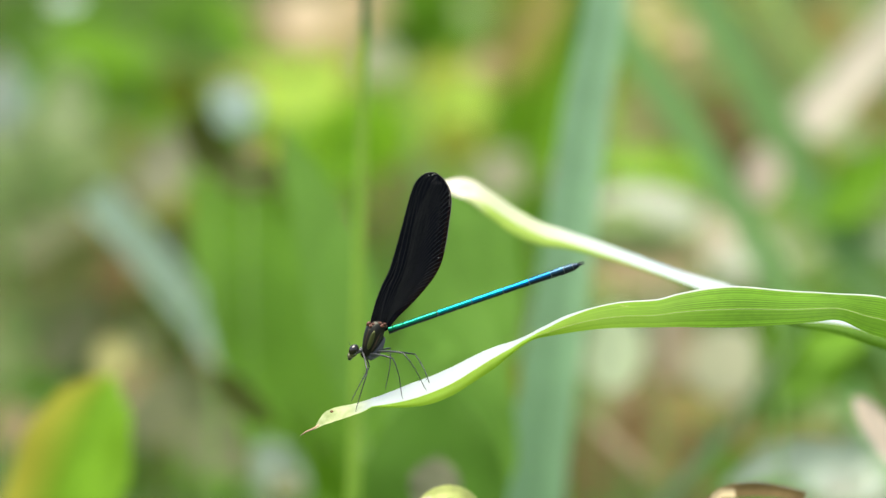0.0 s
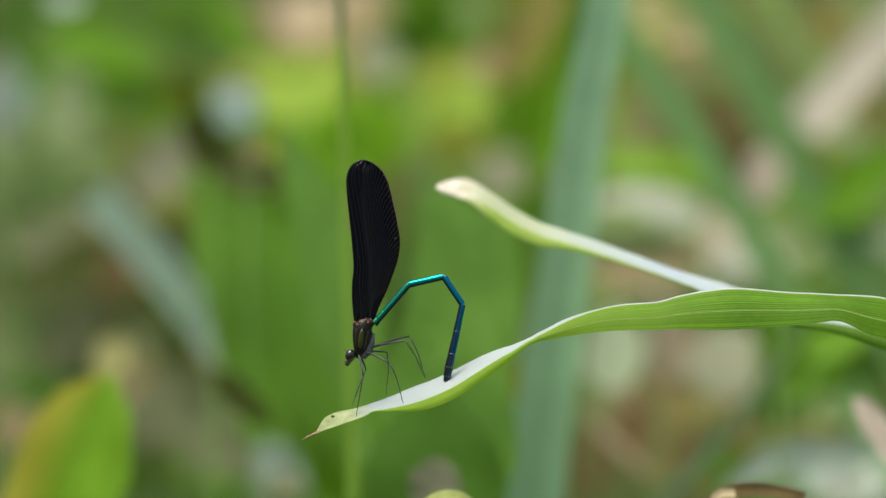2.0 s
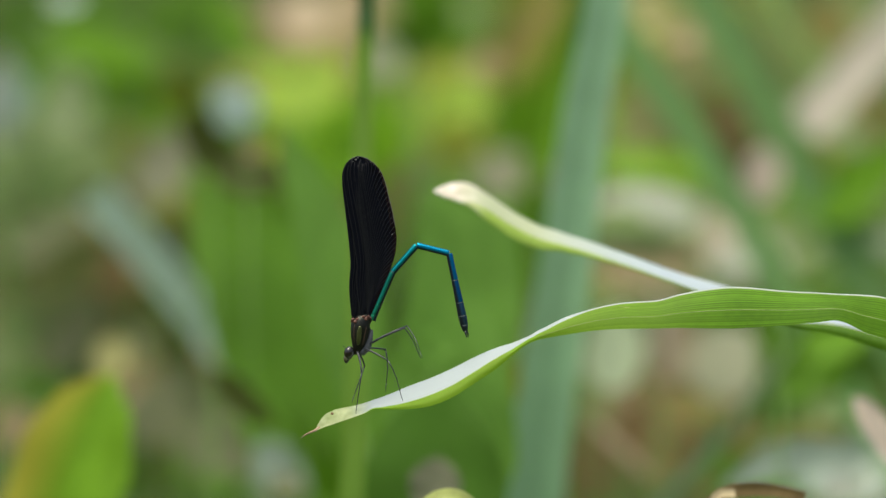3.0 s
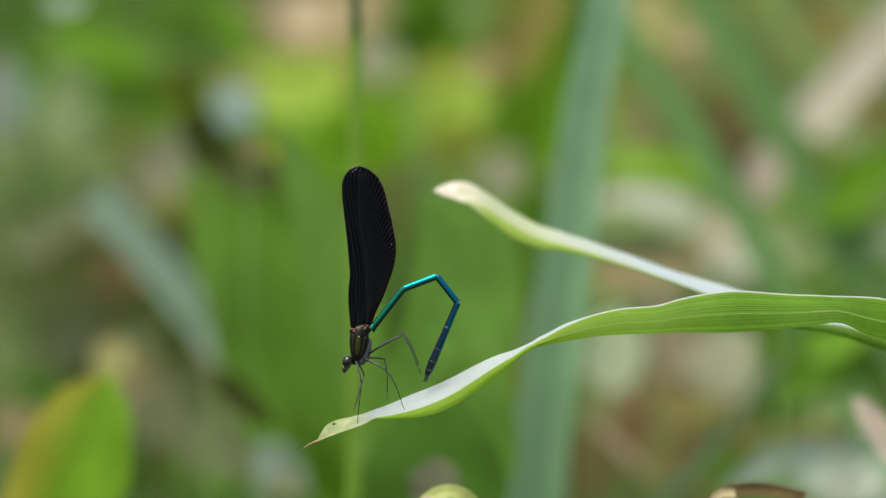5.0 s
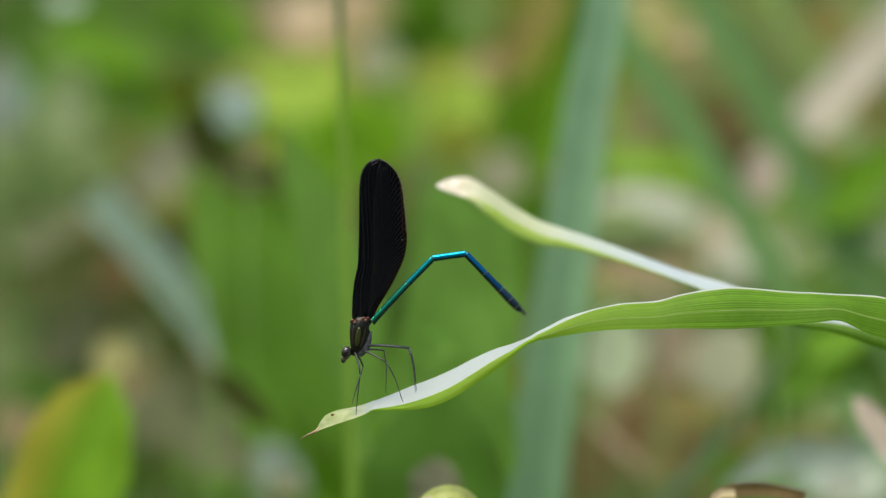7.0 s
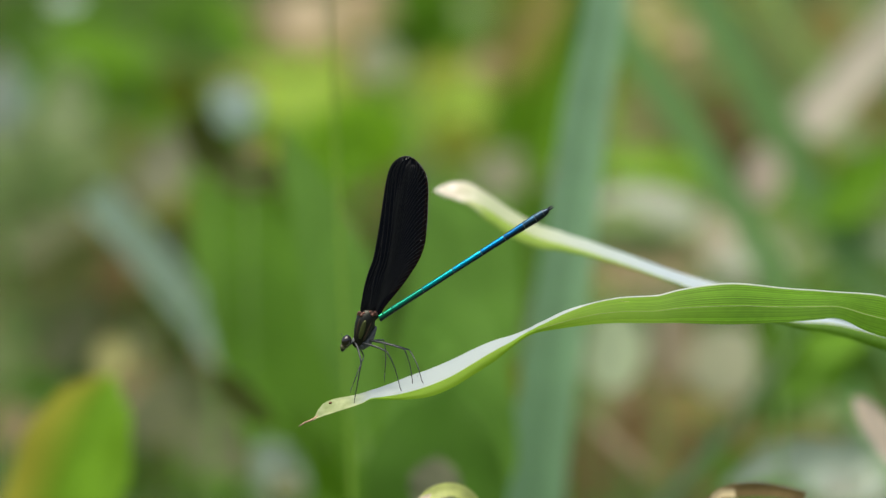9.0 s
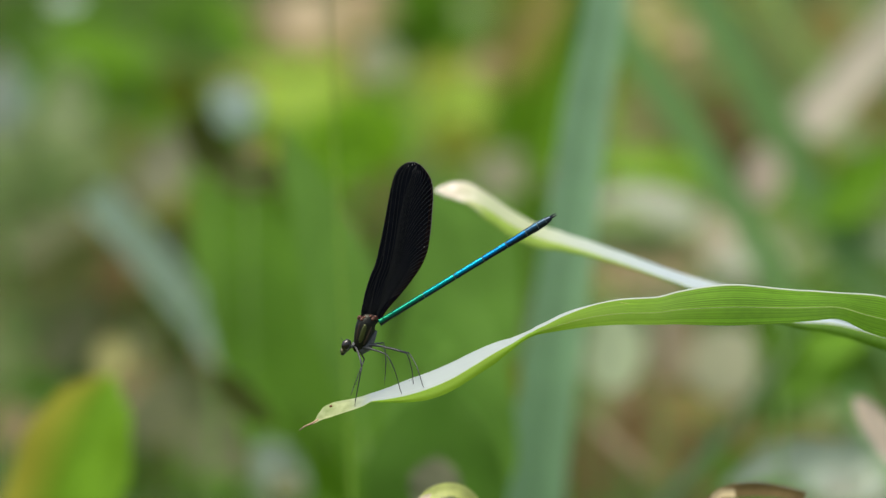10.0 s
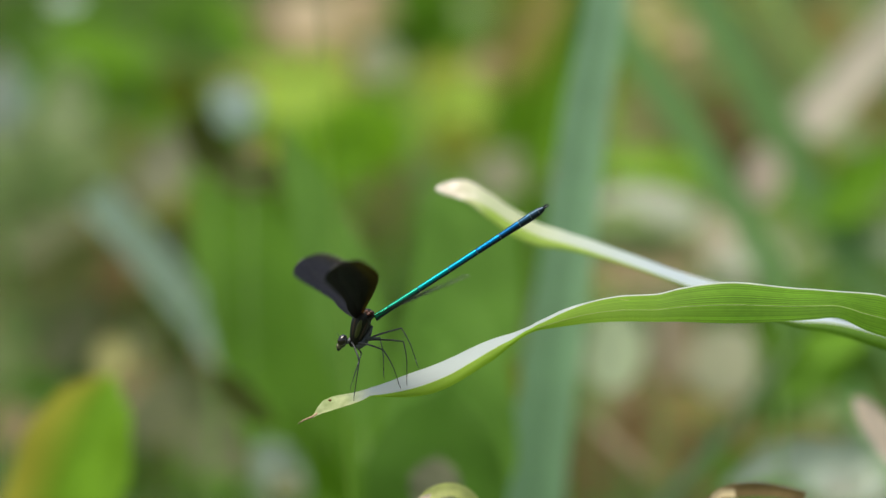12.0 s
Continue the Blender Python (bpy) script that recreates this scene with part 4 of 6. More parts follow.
plant("moss-green leaf on a thin stalk", MOSS, [(-0.0614, 0.413, 0.7748), (-0.0694, 0.413, 0.7758), (-0.0773, 0.413, 0.7748)], 0.0088)
plant("dark leaf painted in for a shaded gap, on a thin stalk", SHADE_GAP, [(-0.067, 0.294, 0.8152), (-0.0581, 0.294, 0.8069), (-0.0489, 0.294, 0.7988)], 0.0085)
plant("dull grey-olive leaf on a thin stalk", GREY_OLIVE, [(-0.084, 0.44, 0.7942), (-0.0725, 0.44, 0.7872), (-0.0607, 0.44, 0.7808)], 0.024)
plant("pale glaucous leaf on a thin stalk", GLAUCOUS, [(-0.0551, 0.352, 0.7926), (-0.0489, 0.352, 0.7835), (-0.041, 0.352, 0.7757)], 0.0138)
plant("pale glaucous leaf on a thin stalk", GLAUCOUS, [(-0.0585, 0.55, 0.7985), (-0.0513, 0.55, 0.7883), (-0.0425, 0.55, 0.7794)], 0.0133)
plant("pale glaucous leaf on a thin stalk", GLAUCOUS, [(-0.0689, 0.569, 0.7777), (-0.06, 0.569, 0.7717), (-0.0526, 0.569, 0.764)], 0.0138)
plant("dull grey-olive leaf on a thin stalk", GREY_OLIVE, [(-0.0415, 0.329, 0.7798), (-0.0465, 0.329, 0.7798), (-0.0515, 0.329, 0.7798)], 0.0096)
plant("moss-green leaf on a thin stalk", MOSS, [(-0.0372, 0.543, 0.7919), (-0.0458, 0.543, 0.7996), (-0.0519, 0.543, 0.8094)], 0.0133)
plant("light green leaf on a thin stalk", BROAD, [(-0.0036, 0.203, 0.8165), (-0.0022, 0.203, 0.8229), (-0.0013, 0.203, 0.8294)], 0.0115)
plant("dull olive-green leaf on a thin stalk", OLIVE, [(0.0152, 0.232, 0.8037), (0.0179, 0.232, 0.8119), (0.0197, 0.232, 0.8202)], 0.0066)
plant("moss-green leaf on a thin stalk", MOSS, [(0.0198, 0.451, 0.7932), (0.0033, 0.451, 0.7859), (-0.0141, 0.451, 0.7809)], 0.0267)
plant("fresh green leaf on a thin stalk", FRESH, [(-0.0219, 0.495, 0.7661), (-0.017, 0.495, 0.784), (-0.0092, 0.495, 0.8009)], 0.0221)
plant("dusty grey-sage leaf on a thin stalk", GREY_SAGE, [(-0.004, 0.174, 0.7803), (-0.0021, 0.174, 0.7876), (-0.0014, 0.174, 0.795)], 0.0137)
plant("dead tan leaf on a thin stalk", TAN, [(0.0505, 0.497, 0.8456), (0.064, 0.497, 0.842), (0.0779, 0.497, 0.8407)], 0.0153)
plant("withered khaki-brown leaf on a thin stalk", KHAKI, [(0.0452, 0.589, 0.8404), (0.054, 0.589, 0.8392), (0.0628, 0.589, 0.8404)], 0.0122)
plant("silvery pale leaf on a thin stalk", SILVER, [(0.0903, 0.59, 0.8434), (0.1049, 0.59, 0.845), (0.1196, 0.59, 0.846)], 0.0122)
plant("dead tan leaf on a thin stalk", TAN, [(0.0799, 0.619, 0.8442), (0.0888, 0.619, 0.845), (0.0978, 0.619, 0.8442)], 0.0124)
plant("greyish sage-green leaf on a thin stalk", SAGE, [(0.1168, 0.581, 0.8404), (0.1281, 0.581, 0.8436), (0.1388, 0.581, 0.8483)], 0.012)
plant("fresh green leaf on a thin stalk", FRESH, [(0.1332, 0.579, 0.8407), (0.1436, 0.579, 0.8433), (0.1533, 0.579, 0.848)], 0.0144)
plant("pale minty green leaf on a thin stalk", MINT, [(0.0504, 0.402, 0.8058), (0.0532, 0.402, 0.8186), (0.0549, 0.402, 0.8316)], 0.0192)
plant("greyish sage-green leaf on a thin stalk", SAGE, [(0.0504, 0.519, 0.8118), (0.0507, 0.519, 0.8203), (0.0533, 0.519, 0.8284)], 0.0118)
plant("dry beige leaf on a thin stalk", BEIGE, [(0.0682, 0.451, 0.8088), (0.069, 0.451, 0.8205), (0.0703, 0.451, 0.8321)], 0.0074)
plant("pale warm sage leaf on a thin stalk", WARM_SAGE, [(0.086, 0.464, 0.8019), (0.0915, 0.464, 0.8134), (0.0987, 0.464, 0.8239)], 0.0254)
plant("greyish sage-green leaf on a thin stalk", SAGE, [(0.0843, 0.662, 0.8015), (0.0896, 0.662, 0.809), (0.0935, 0.662, 0.8174)], 0.0138)
plant("moss-green leaf on a thin stalk", MOSS, [(0.0939, 0.351, 0.8296), (0.1007, 0.351, 0.822), (0.1094, 0.351, 0.8166)], 0.0121)
plant("moss-green leaf on a thin stalk", MOSS, [(0.1073, 0.366, 0.828), (0.1151, 0.366, 0.8177), (0.1202, 0.366, 0.8058)], 0.0173)
plant("deep green leaf on a thin stalk", DEEP, [(0.1247, 0.529, 0.8238), (0.1352, 0.529, 0.8195), (0.146, 0.529, 0.8161)], 0.014)
plant("deep green leaf on a thin stalk", DEEP, [(0.1409, 0.557, 0.8004), (0.1457, 0.557, 0.8077), (0.1496, 0.557, 0.8154)], 0.0151)
plant("dead brown leaf on a thin stalk", BROWN, [(0.0572, 0.602, 0.805), (0.0617, 0.602, 0.7908), (0.0673, 0.602, 0.7772)], 0.0214)
plant("dead brown leaf on a thin stalk", BROWN, [(0.0594, 0.506, 0.78), (0.0646, 0.506, 0.791), (0.0715, 0.506, 0.801)], 0.0168)
plant("dead brown leaf on a thin stalk", BROWN, [(0.0743, 0.592, 0.7906), (0.0849, 0.592, 0.7931), (0.0946, 0.592, 0.798)], 0.0145)
plant("dead brown leaf on a thin stalk", BROWN, [(0.0474, 0.469, 0.7674), (0.0489, 0.469, 0.782), (0.0525, 0.469, 0.7962)], 0.0133)
plant("dead brown leaf on a thin stalk", BROWN, [(0.0733, 0.618, 0.7761), (0.0835, 0.618, 0.7718), (0.0923, 0.618, 0.7651)], 0.0145)
plant("dead brown leaf on a thin stalk", BROWN, [(0.0888, 0.641, 0.8008), (0.0777, 0.641, 0.8013), (0.0667, 0.641, 0.7989)], 0.0116)
plant("moss-green leaf on a thin stalk", MOSS, [(0.0877, 0.564, 0.7723), (0.0978, 0.564, 0.7755), (0.1076, 0.564, 0.7795)], 0.0143)
plant("deep green leaf on a thin stalk", DEEP, [(0.1266, 0.537, 0.8027), (0.1145, 0.537, 0.7971), (0.1036, 0.537, 0.7894)], 0.0139)
plant("moss-green leaf on a thin stalk", MOSS, [(0.1152, 0.596, 0.7991), (0.125, 0.596, 0.798), (0.1348, 0.596, 0.7991)], 0.0147)
plant("greyish sage-green leaf on a thin stalk", SAGE, [(0.1297, 0.43, 0.8035), (0.1232, 0.43, 0.7988), (0.1159, 0.43, 0.7955)], 0.013)
plant("withered khaki-brown leaf on a thin stalk", KHAKI, [(0.1129, 0.523, 0.7842), (0.1232, 0.523, 0.789), (0.1342, 0.523, 0.7919)], 0.0093)
plant("pale blue-green leaf on a thin stalk", PALE_GLAUCOUS, [(0.1266, 0.398, 0.7835), (0.1117, 0.398, 0.7833), (0.097, 0.398, 0.7861)], 0.0131)
plant("pale glaucous leaf on a thin stalk", GLAUCOUS, [(0.1142, 0.457, 0.776), (0.1296, 0.457, 0.7736), (0.145, 0.457, 0.776)], 0.0181)
plant("pale glaucous leaf on a thin stalk", GLAUCOUS, [(0.133, 0.496, 0.7775), (0.1406, 0.496, 0.7829), (0.1472, 0.496, 0.7894)], 0.0177)
plant("moss-green leaf on a thin stalk", MOSS, [(0.1081, 0.41, 0.7764), (0.0976, 0.41, 0.775), (0.0873, 0.41, 0.7728)], 0.0088)
plant("silvery pale leaf on a thin stalk", SILVER, [(0.1118, 0.35, 0.7775), (0.1194, 0.35, 0.7785), (0.127, 0.35, 0.7775)], 0.0127)
plant("greyish sage-green leaf on a thin stalk", SAGE, [(-0.1505, 0.55, 0.8045), (-0.1462, 0.55, 0.8119), (-0.1419, 0.55, 0.8194)], 0.0129)
plant("dark leaf painted in for a shaded gap, on a thin stalk", SHADE_GAP, [(-0.079, 0.524, 0.8024), (-0.0884, 0.524, 0.8117), (-0.096, 0.524, 0.8226)], 0.0131)
plant("dark leaf painted in for a shaded gap, on a thin stalk", SHADE_GAP, [(-0.1029, 0.53, 0.7666), (-0.0967, 0.53, 0.7761), (-0.0915, 0.53, 0.7863)], 0.0149)
plant("deep green leaf on a thin stalk", DEEP, [(-0.0807, 0.59, 0.9335), (-0.0884, 0.59, 0.926), (-0.0972, 0.59, 0.9196)], 0.014)
plant("deep green leaf on a thin stalk", DEEP, [(-0.1438, 0.645, 0.9401), (-0.1531, 0.645, 0.934), (-0.1608, 0.645, 0.9259)], 0.0168)
plant("moss-green leaf on a thin stalk", MOSS, [(-0.1177, 0.657, 0.9159), (-0.1122, 0.657, 0.9073), (-0.1075, 0.657, 0.8983)], 0.0114)
plant("moss-green leaf on a thin stalk", MOSS, [(-0.0177, 0.671, 0.9219), (-0.0171, 0.671, 0.928), (-0.0167, 0.671, 0.9342)], 0.0209)
plant("dead tan leaf on a thin stalk", TAN, [(0.0565, 0.51, 0.7903), (0.0674, 0.51, 0.7813), (0.0803, 0.51, 0.7755)], 0.0082)
plant("moss-green leaf on a thin stalk", MOSS, [(-0.0471, 0.359, 0.8045), (-0.0391, 0.359, 0.7945), (-0.0325, 0.359, 0.7836)], 0.0117)
plant("moss-green leaf on a thin stalk", MOSS, [(-0.0373, 0.326, 0.7906), (-0.0335, 0.326, 0.7813), (-0.0273, 0.326, 0.7733)], 0.0112)
plant("light green leaf on a thin stalk", BROAD, [(0.0009, 0.259, 0.8466), (0.002, 0.259, 0.8585), (0.0042, 0.259, 0.8702)], 0.0164)
plant("bright grass-green leaf on a thin stalk", GRASSY, [(-0.0219, 0.547, 0.8757), (-0.0183, 0.547, 0.8866), (-0.014, 0.547, 0.8973)], 0.0145)
plant("fresh green leaf on a thin stalk", FRESH, [(0.1467, 0.497, 0.8779), (0.1349, 0.497, 0.8676), (0.1226, 0.497, 0.8577)], 0.0155)
plant("dead russet-brown leaf on a thin stalk", RUSSET, [(0.0673, 0.557, 0.7903), (0.0753, 0.557, 0.782), (0.0849, 0.557, 0.7755)], 0.0137)
plant("pale blue-green leaf on a thin stalk", PALE_GLAUCOUS, [(-0.15, 0.582, 0.8942), (-0.1478, 0.582, 0.9027), (-0.147, 0.582, 0.9115)], 0.0102)
plant("dead tan leaf on a thin stalk", TAN, [(0.0717, 0.539, 0.7764), (0.0622, 0.539, 0.7921), (0.0485, 0.539, 0.8041)], 0.0199)
plant("dead brown leaf on a thin stalk", BROWN, [(0.0669, 0.5, 0.7839), (0.0753, 0.5, 0.7766), (0.084, 0.5, 0.7696)], 0.0133)
plant("deep green leaf on a thin stalk", DEEP, [(0.0928, 0.231, 0.8388), (0.1027, 0.231, 0.8427), (0.1116, 0.231, 0.8484)], 0.0013)
plant("moss-green leaf on a thin stalk", MOSS, [(0.1005, 0.34, 0.8066), (0.1089, 0.34, 0.8105), (0.1165, 0.34, 0.8158)], 0.0123)
plant("dull olive-green leaf on a thin stalk", OLIVE, [(-0.0013, 0.57, 0.8794), (0.0037, 0.57, 0.8866), (0.0075, 0.57, 0.8945)], 0.0131)
plant("pale sunlit sage-green leaf on a thin stalk", PALE_SAGE, [(0.1361, 0.57, 0.8944), (0.1406, 0.57, 0.8858), (0.1458, 0.57, 0.8776)], 0.0122)
plant("fresh green leaf on a thin stalk", FRESH, [(0.1082, 0.351, 0.8188), (0.1179, 0.351, 0.8218), (0.1273, 0.351, 0.8257)], 0.0125)
plant("dry beige leaf on a thin stalk", BEIGE, [(0.0749, 0.494, 0.8058), (0.0773, 0.494, 0.8195), (0.0773, 0.494, 0.8335)], 0.0132)
plant("withered khaki-brown leaf on a thin stalk", KHAKI, [(0.072, 0.481, 0.7958), (0.0837, 0.481, 0.7982), (0.0955, 0.481, 0.7999)], 0.0105)


def build_swaying_reed():
    """A grass blade whose upper part sways and twists on its lower part."""
    joint = Vector((-0.0244, 0.17, 0.7814))
    root = new("grass")
    root.location = (joint.x, joint.y, bank(joint.y) - 0.01)
    foot = Vector(root.location)
    low = [Vector((0, 0, 0)), Vector((0.002, 0, 0.4)), joint + Vector((0, 0.0006, 0.002)) - foot]
    part("stem", ribbon(low, 0.0064, (0.1, -1, 0.25), STRIP, 0.2, n=20, seed=8), SHADE_GREEN, root)
    high = [joint, (-0.0242, 0.17, 0.8117), (-0.0243, 0.17, 0.8561), (-0.0244, 0.17, 0.9018), (-0.0245, 0.17, 0.9276)]
    blade = part("blade", ribbon([Vector(p) - joint for p in high], 0.0064, (0.1, -1, 0.25), STRIP, 0.2, n=30, seed=9), SWAYING, root)
    blade.location = joint - foot
    tagged(root, "thin green grass blade swaying in the wind", "grass")
    return blade


swaying_blade = build_swaying_reed()


def build_undergrowth():
    """Low herbs and dead blades all over the bank, too many to count."""
    rng = random.Random(5)
    bm = bmesh.new()
    for _ in range(2600):
        y = rng.uniform(0.7, 3.4)
        x = rng.uniform(-0.9, 0.9) * (0.5 + 0.5 * y)
        z0 = bank(y, x)
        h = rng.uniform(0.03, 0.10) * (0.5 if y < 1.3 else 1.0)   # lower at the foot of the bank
        a = rng.uniform(0, 6.28)
        lean = Vector((math.cos(a), math.sin(a), 0)) * h * rng.uniform(0.2, 0.9)
        side = Vector((-math.sin(a + rng.uniform(-1, 1)), math.cos(a), 0)).normalized() * rng.uniform(0.004, 0.014)
        base = Vector((x, y, z0 - 0.004))
        prev = None
        for k in range(4):
            f = k / 3
            p = base + lean * f * f + Vector((0, 0, h * (f - 0.25 * f * f)))
            w = side * (0.5 + 1.4 * f * (1 - f) * 2) * (1 - f * 0.92)
            cur = (bm.verts.new(p - w), bm.verts.new(p + w))
            if prev:
                bm.faces.new((prev[0], prev[1], cur[1], cur[0]))
            prev = cur
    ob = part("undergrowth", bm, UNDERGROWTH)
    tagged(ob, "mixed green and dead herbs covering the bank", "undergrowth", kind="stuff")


build_undergrowth()

# ---- the leaf in focus, the one behind it, and the stalk that bears both ----
PIVOT = Vector((121.7 * MM, 0, EYE_HEIGHT - 12.9 * MM))


def build_culm():
    root = new("reed_stalk")
    root.location = (0.128, 0.012, bank(0.012))
    pts = [Vector((0.004 * math.sin(3 * f), 0, f * 1.25)) for f in [i / 24 for i in range(25)]]
    part("culm", tube(pts, [0.0042 - 0.0016 * i / 24 for i in range(25)], 14), STALK, root)
    for z in (0.26, 0.52, 0.72, 0.98):
        part("node", tube([(0.004 * math.sin(2.4 * z), 0, z - 0.003), (0.004 * math.sin(2.4 * z), 0, z), (0.004 * math.sin(2.4 * z), 0, z + 0.003)],
                          [0.0040, 0.0049, 0.0040], 14), STALK, root, "swollen joint of the stalk")
    tagged(root, "green upright reed stalk that bears the leaves", "reed")


build_culm()


def drape(stations, n, pivot):
    """A grass blade from tip to base. Each station: x, height of the far edge, of the ridge and of the near edge,
    then their three depths, all in mm."""
    st = np.array(stations)
    xs = np.interp(np.linspace(0, 1, n + 1), np.linspace(0, 1, len(st)), st[:, 0])
    rows_ = []
    order = np.arange(len(st))

    for x in xs[::-1]:
        k = float(np.interp(x, st[:, 0], order))
        i = int(min(k, len(st) - 2))
        u = k - i
        vals = []
        for col in range(1, 7):
            c = st[:, col]
            b, d = c[i], c[i + 1]
            a = c[i - 1] if i > 0 else 2 * b - d
            e = c[i + 2] if i + 2 < len(st) else 2 * d - b
            vals.append(0.5 * (2 * b + (d - a) * u + (2 * a - 5 * b + 4 * d - e) * u * u + (3 * b - a - 3 * d + e) * u ** 3))
        zu, zm, zl, yu, ym, yl = vals
        row = []
        for j in range(8):
            f = j / 8
            row.append(Vector((x, yu + (ym - yu) * f, zu + (zm - zu) * f + 0.10 * min(3.0, zu - zm) * math.sin(math.pi * f))))
        for j in range(9):
            f = j / 8
            sag = math.sin(math.pi * f)
            row.append(Vector((x, ym + (yl - ym) * f - 0.5 * sag, zm + (zl - zm) * f)))
        rows_.append([(v * MM + Vector((0, 0, EYE_HEIGHT))) - pivot for v in row])
    return sheet(rows_)


# x, far edge, ridge, near edge (heights), far edge, ridge, near edge (depths)
PERCH = [
    (-29.38, -42.07, -42.26, -42.38, 0.3, 0, -0.2),
    (-28.35, -40.1, -41.63, -41.88, 0.56, -0.29, -0.54),
    (-27.05, -38.39, -41.05, -41.3, 1.2, -1, -1.4),
    (-24.45, -37.3, -40.16, -40.41, 2.12, -2.28, -2.68),
    (-20.58, -36.56, -38.93, -39.11, 2.76, -2.68, -3.12),
    (-18.01, -35.84, -38.01, -38.19, 3.07, -2.87, -3.33),
    (-16.09, -35.14, -36.91, -37.16, 3.24, -3.06, -3.52),
    (-12.86, -34.01, -36.42, -37.11, 3.44, -3.36, -4.12),
    (-7.7, -31.91, -35.35, -37, 3.76, -3.76, -5),
    (-2.56, -30, -33.64, -36.19, 4, -3.96, -5.56),
    (2.55, -27.7, -31.3, -34.1, 4, -3.8, -5.4),
    (7.65, -25.1, -28.18, -30.87, 3.84, -3.48, -4.76),
    (12.12, -23.15, -25.4, -27.91, 3.5, -2.9, -3.8),
    (15.95, -21.95, -23.29, -24.7, 3.12, -2.32, -2.92),
    (19.15, -20.61, -21.26, -22.28, 2.72, -1.92, -2.52),
    (21.71, -19.1, -19.76, -21.11, 2.4, -1.6, -2.2),
    (28.11, -15.98, -16.59, -19.94, 1.9, -1.4, -3),
    (34.55, -13.96, -14.13, -18.96, 1.6, -1.2, -4.2),
    (41.01, -12.6, -12.77, -18.51, 1.4, -1.1, -5),
    (49.44, -11.97, -12.14, -18.39, 1.2, -1, -5.4),
    (53.95, -10.67, -10.84, -18.25, 1.2, -1, -5.6),
    (60.41, -9.44, -9.61, -18.32, 1.2, -1, -5.8),
    (67.54, -8.84, -9.01, -18.25, 1.2, -1, -6),
    (79.91, -9.79, -9.96, -17.5, 1.2, -1, -6),
    (85.12, -10.03, -10.2, -16.97, 1.2, -1, -5.85),
    (90.98, -10.38, -10.55, -16.55, 1.2, -1, -5.69),
    (96.83, -10.6, -10.77, -19.22, 1.2, -1, -6),
    (101.79, -11.24, -11.41, -20.76, 1.2, -1, -6),
    (111.21, -13.83, -14, -22.45, 1.51, -1.16, -4.43),
    (121.83, -14.98, -15.15, -20.65, 2.8, 0.69, -1.43),
]
BEHIND = [
    (-2.07, 14.08, 13.8, 13.53, 72.11, 71.81, 71.61),
    (0.12, 15.33, 13.54, 12.3, 72.71, 70.21, 69.81),
    (2.86, 15.9, 12.32, 11.49, 73.45, 68.45, 67.85),
    (5.87, 15.92, 11.37, 10.27, 73.63, 66.63, 65.63),
    (9.69, 13.75, 9.8, 7.2, 73.07, 65.07, 63.77),
    (16.51, 9.3, 5.5, 2.5, 71.19, 63.19, 61.69),
    (23.3, 5.6, 2.2, -0.25, 68.81, 61.81, 60.41),
    (30.07, 3.35, 0.4, -1.2, 66.92, 59.92, 58.92),
    (43.54, -1.07, -3.94, -4.63, 63.16, 56.16, 55.56),
    (56.94, -5.85, -8.71, -9.11, 59.39, 52.39, 51.99),
    (70.25, -9.77, -13.71, -14.39, 55.63, 48.63, 48.23),
    (83.47, -14.22, -17.45, -18.69, 51.86, 44.86, 44.46),
    (92.68, -16.4, -18.0, -20.5, 49.22, 42.22, 41.22),
    (105.55, -20.4, -21.1, -24.4, 45.52, 38.52, 37.52),
    (120.21, -24.01, -25.2, -29.2, 41.27, 34.27, 33.27),
    (128.01, -26.65, -28.66, -30.66, 39, 32, 31),
]


RIB = [(21.71, -2.47, -20.5), (28.11, -2.82, -18.43), (34.55, -3.39, -16.79), (41.01, -3.79, -15.93), (49.44, -3.96, -15.58), (53.95, -4.07, -14.92), (60.41, -4.18, -14.4), (67.54, -4.29, -14.09), (79.91, -4.29, -14.11), (85.12, -4.21, -13.92), (90.98, -4.12, -13.85), (96.83, -4.29, -15.42), (101.79, -4.29, -16.55), (111.21, -3.5, -18.65), (121.83, -1.02, -18.18)]


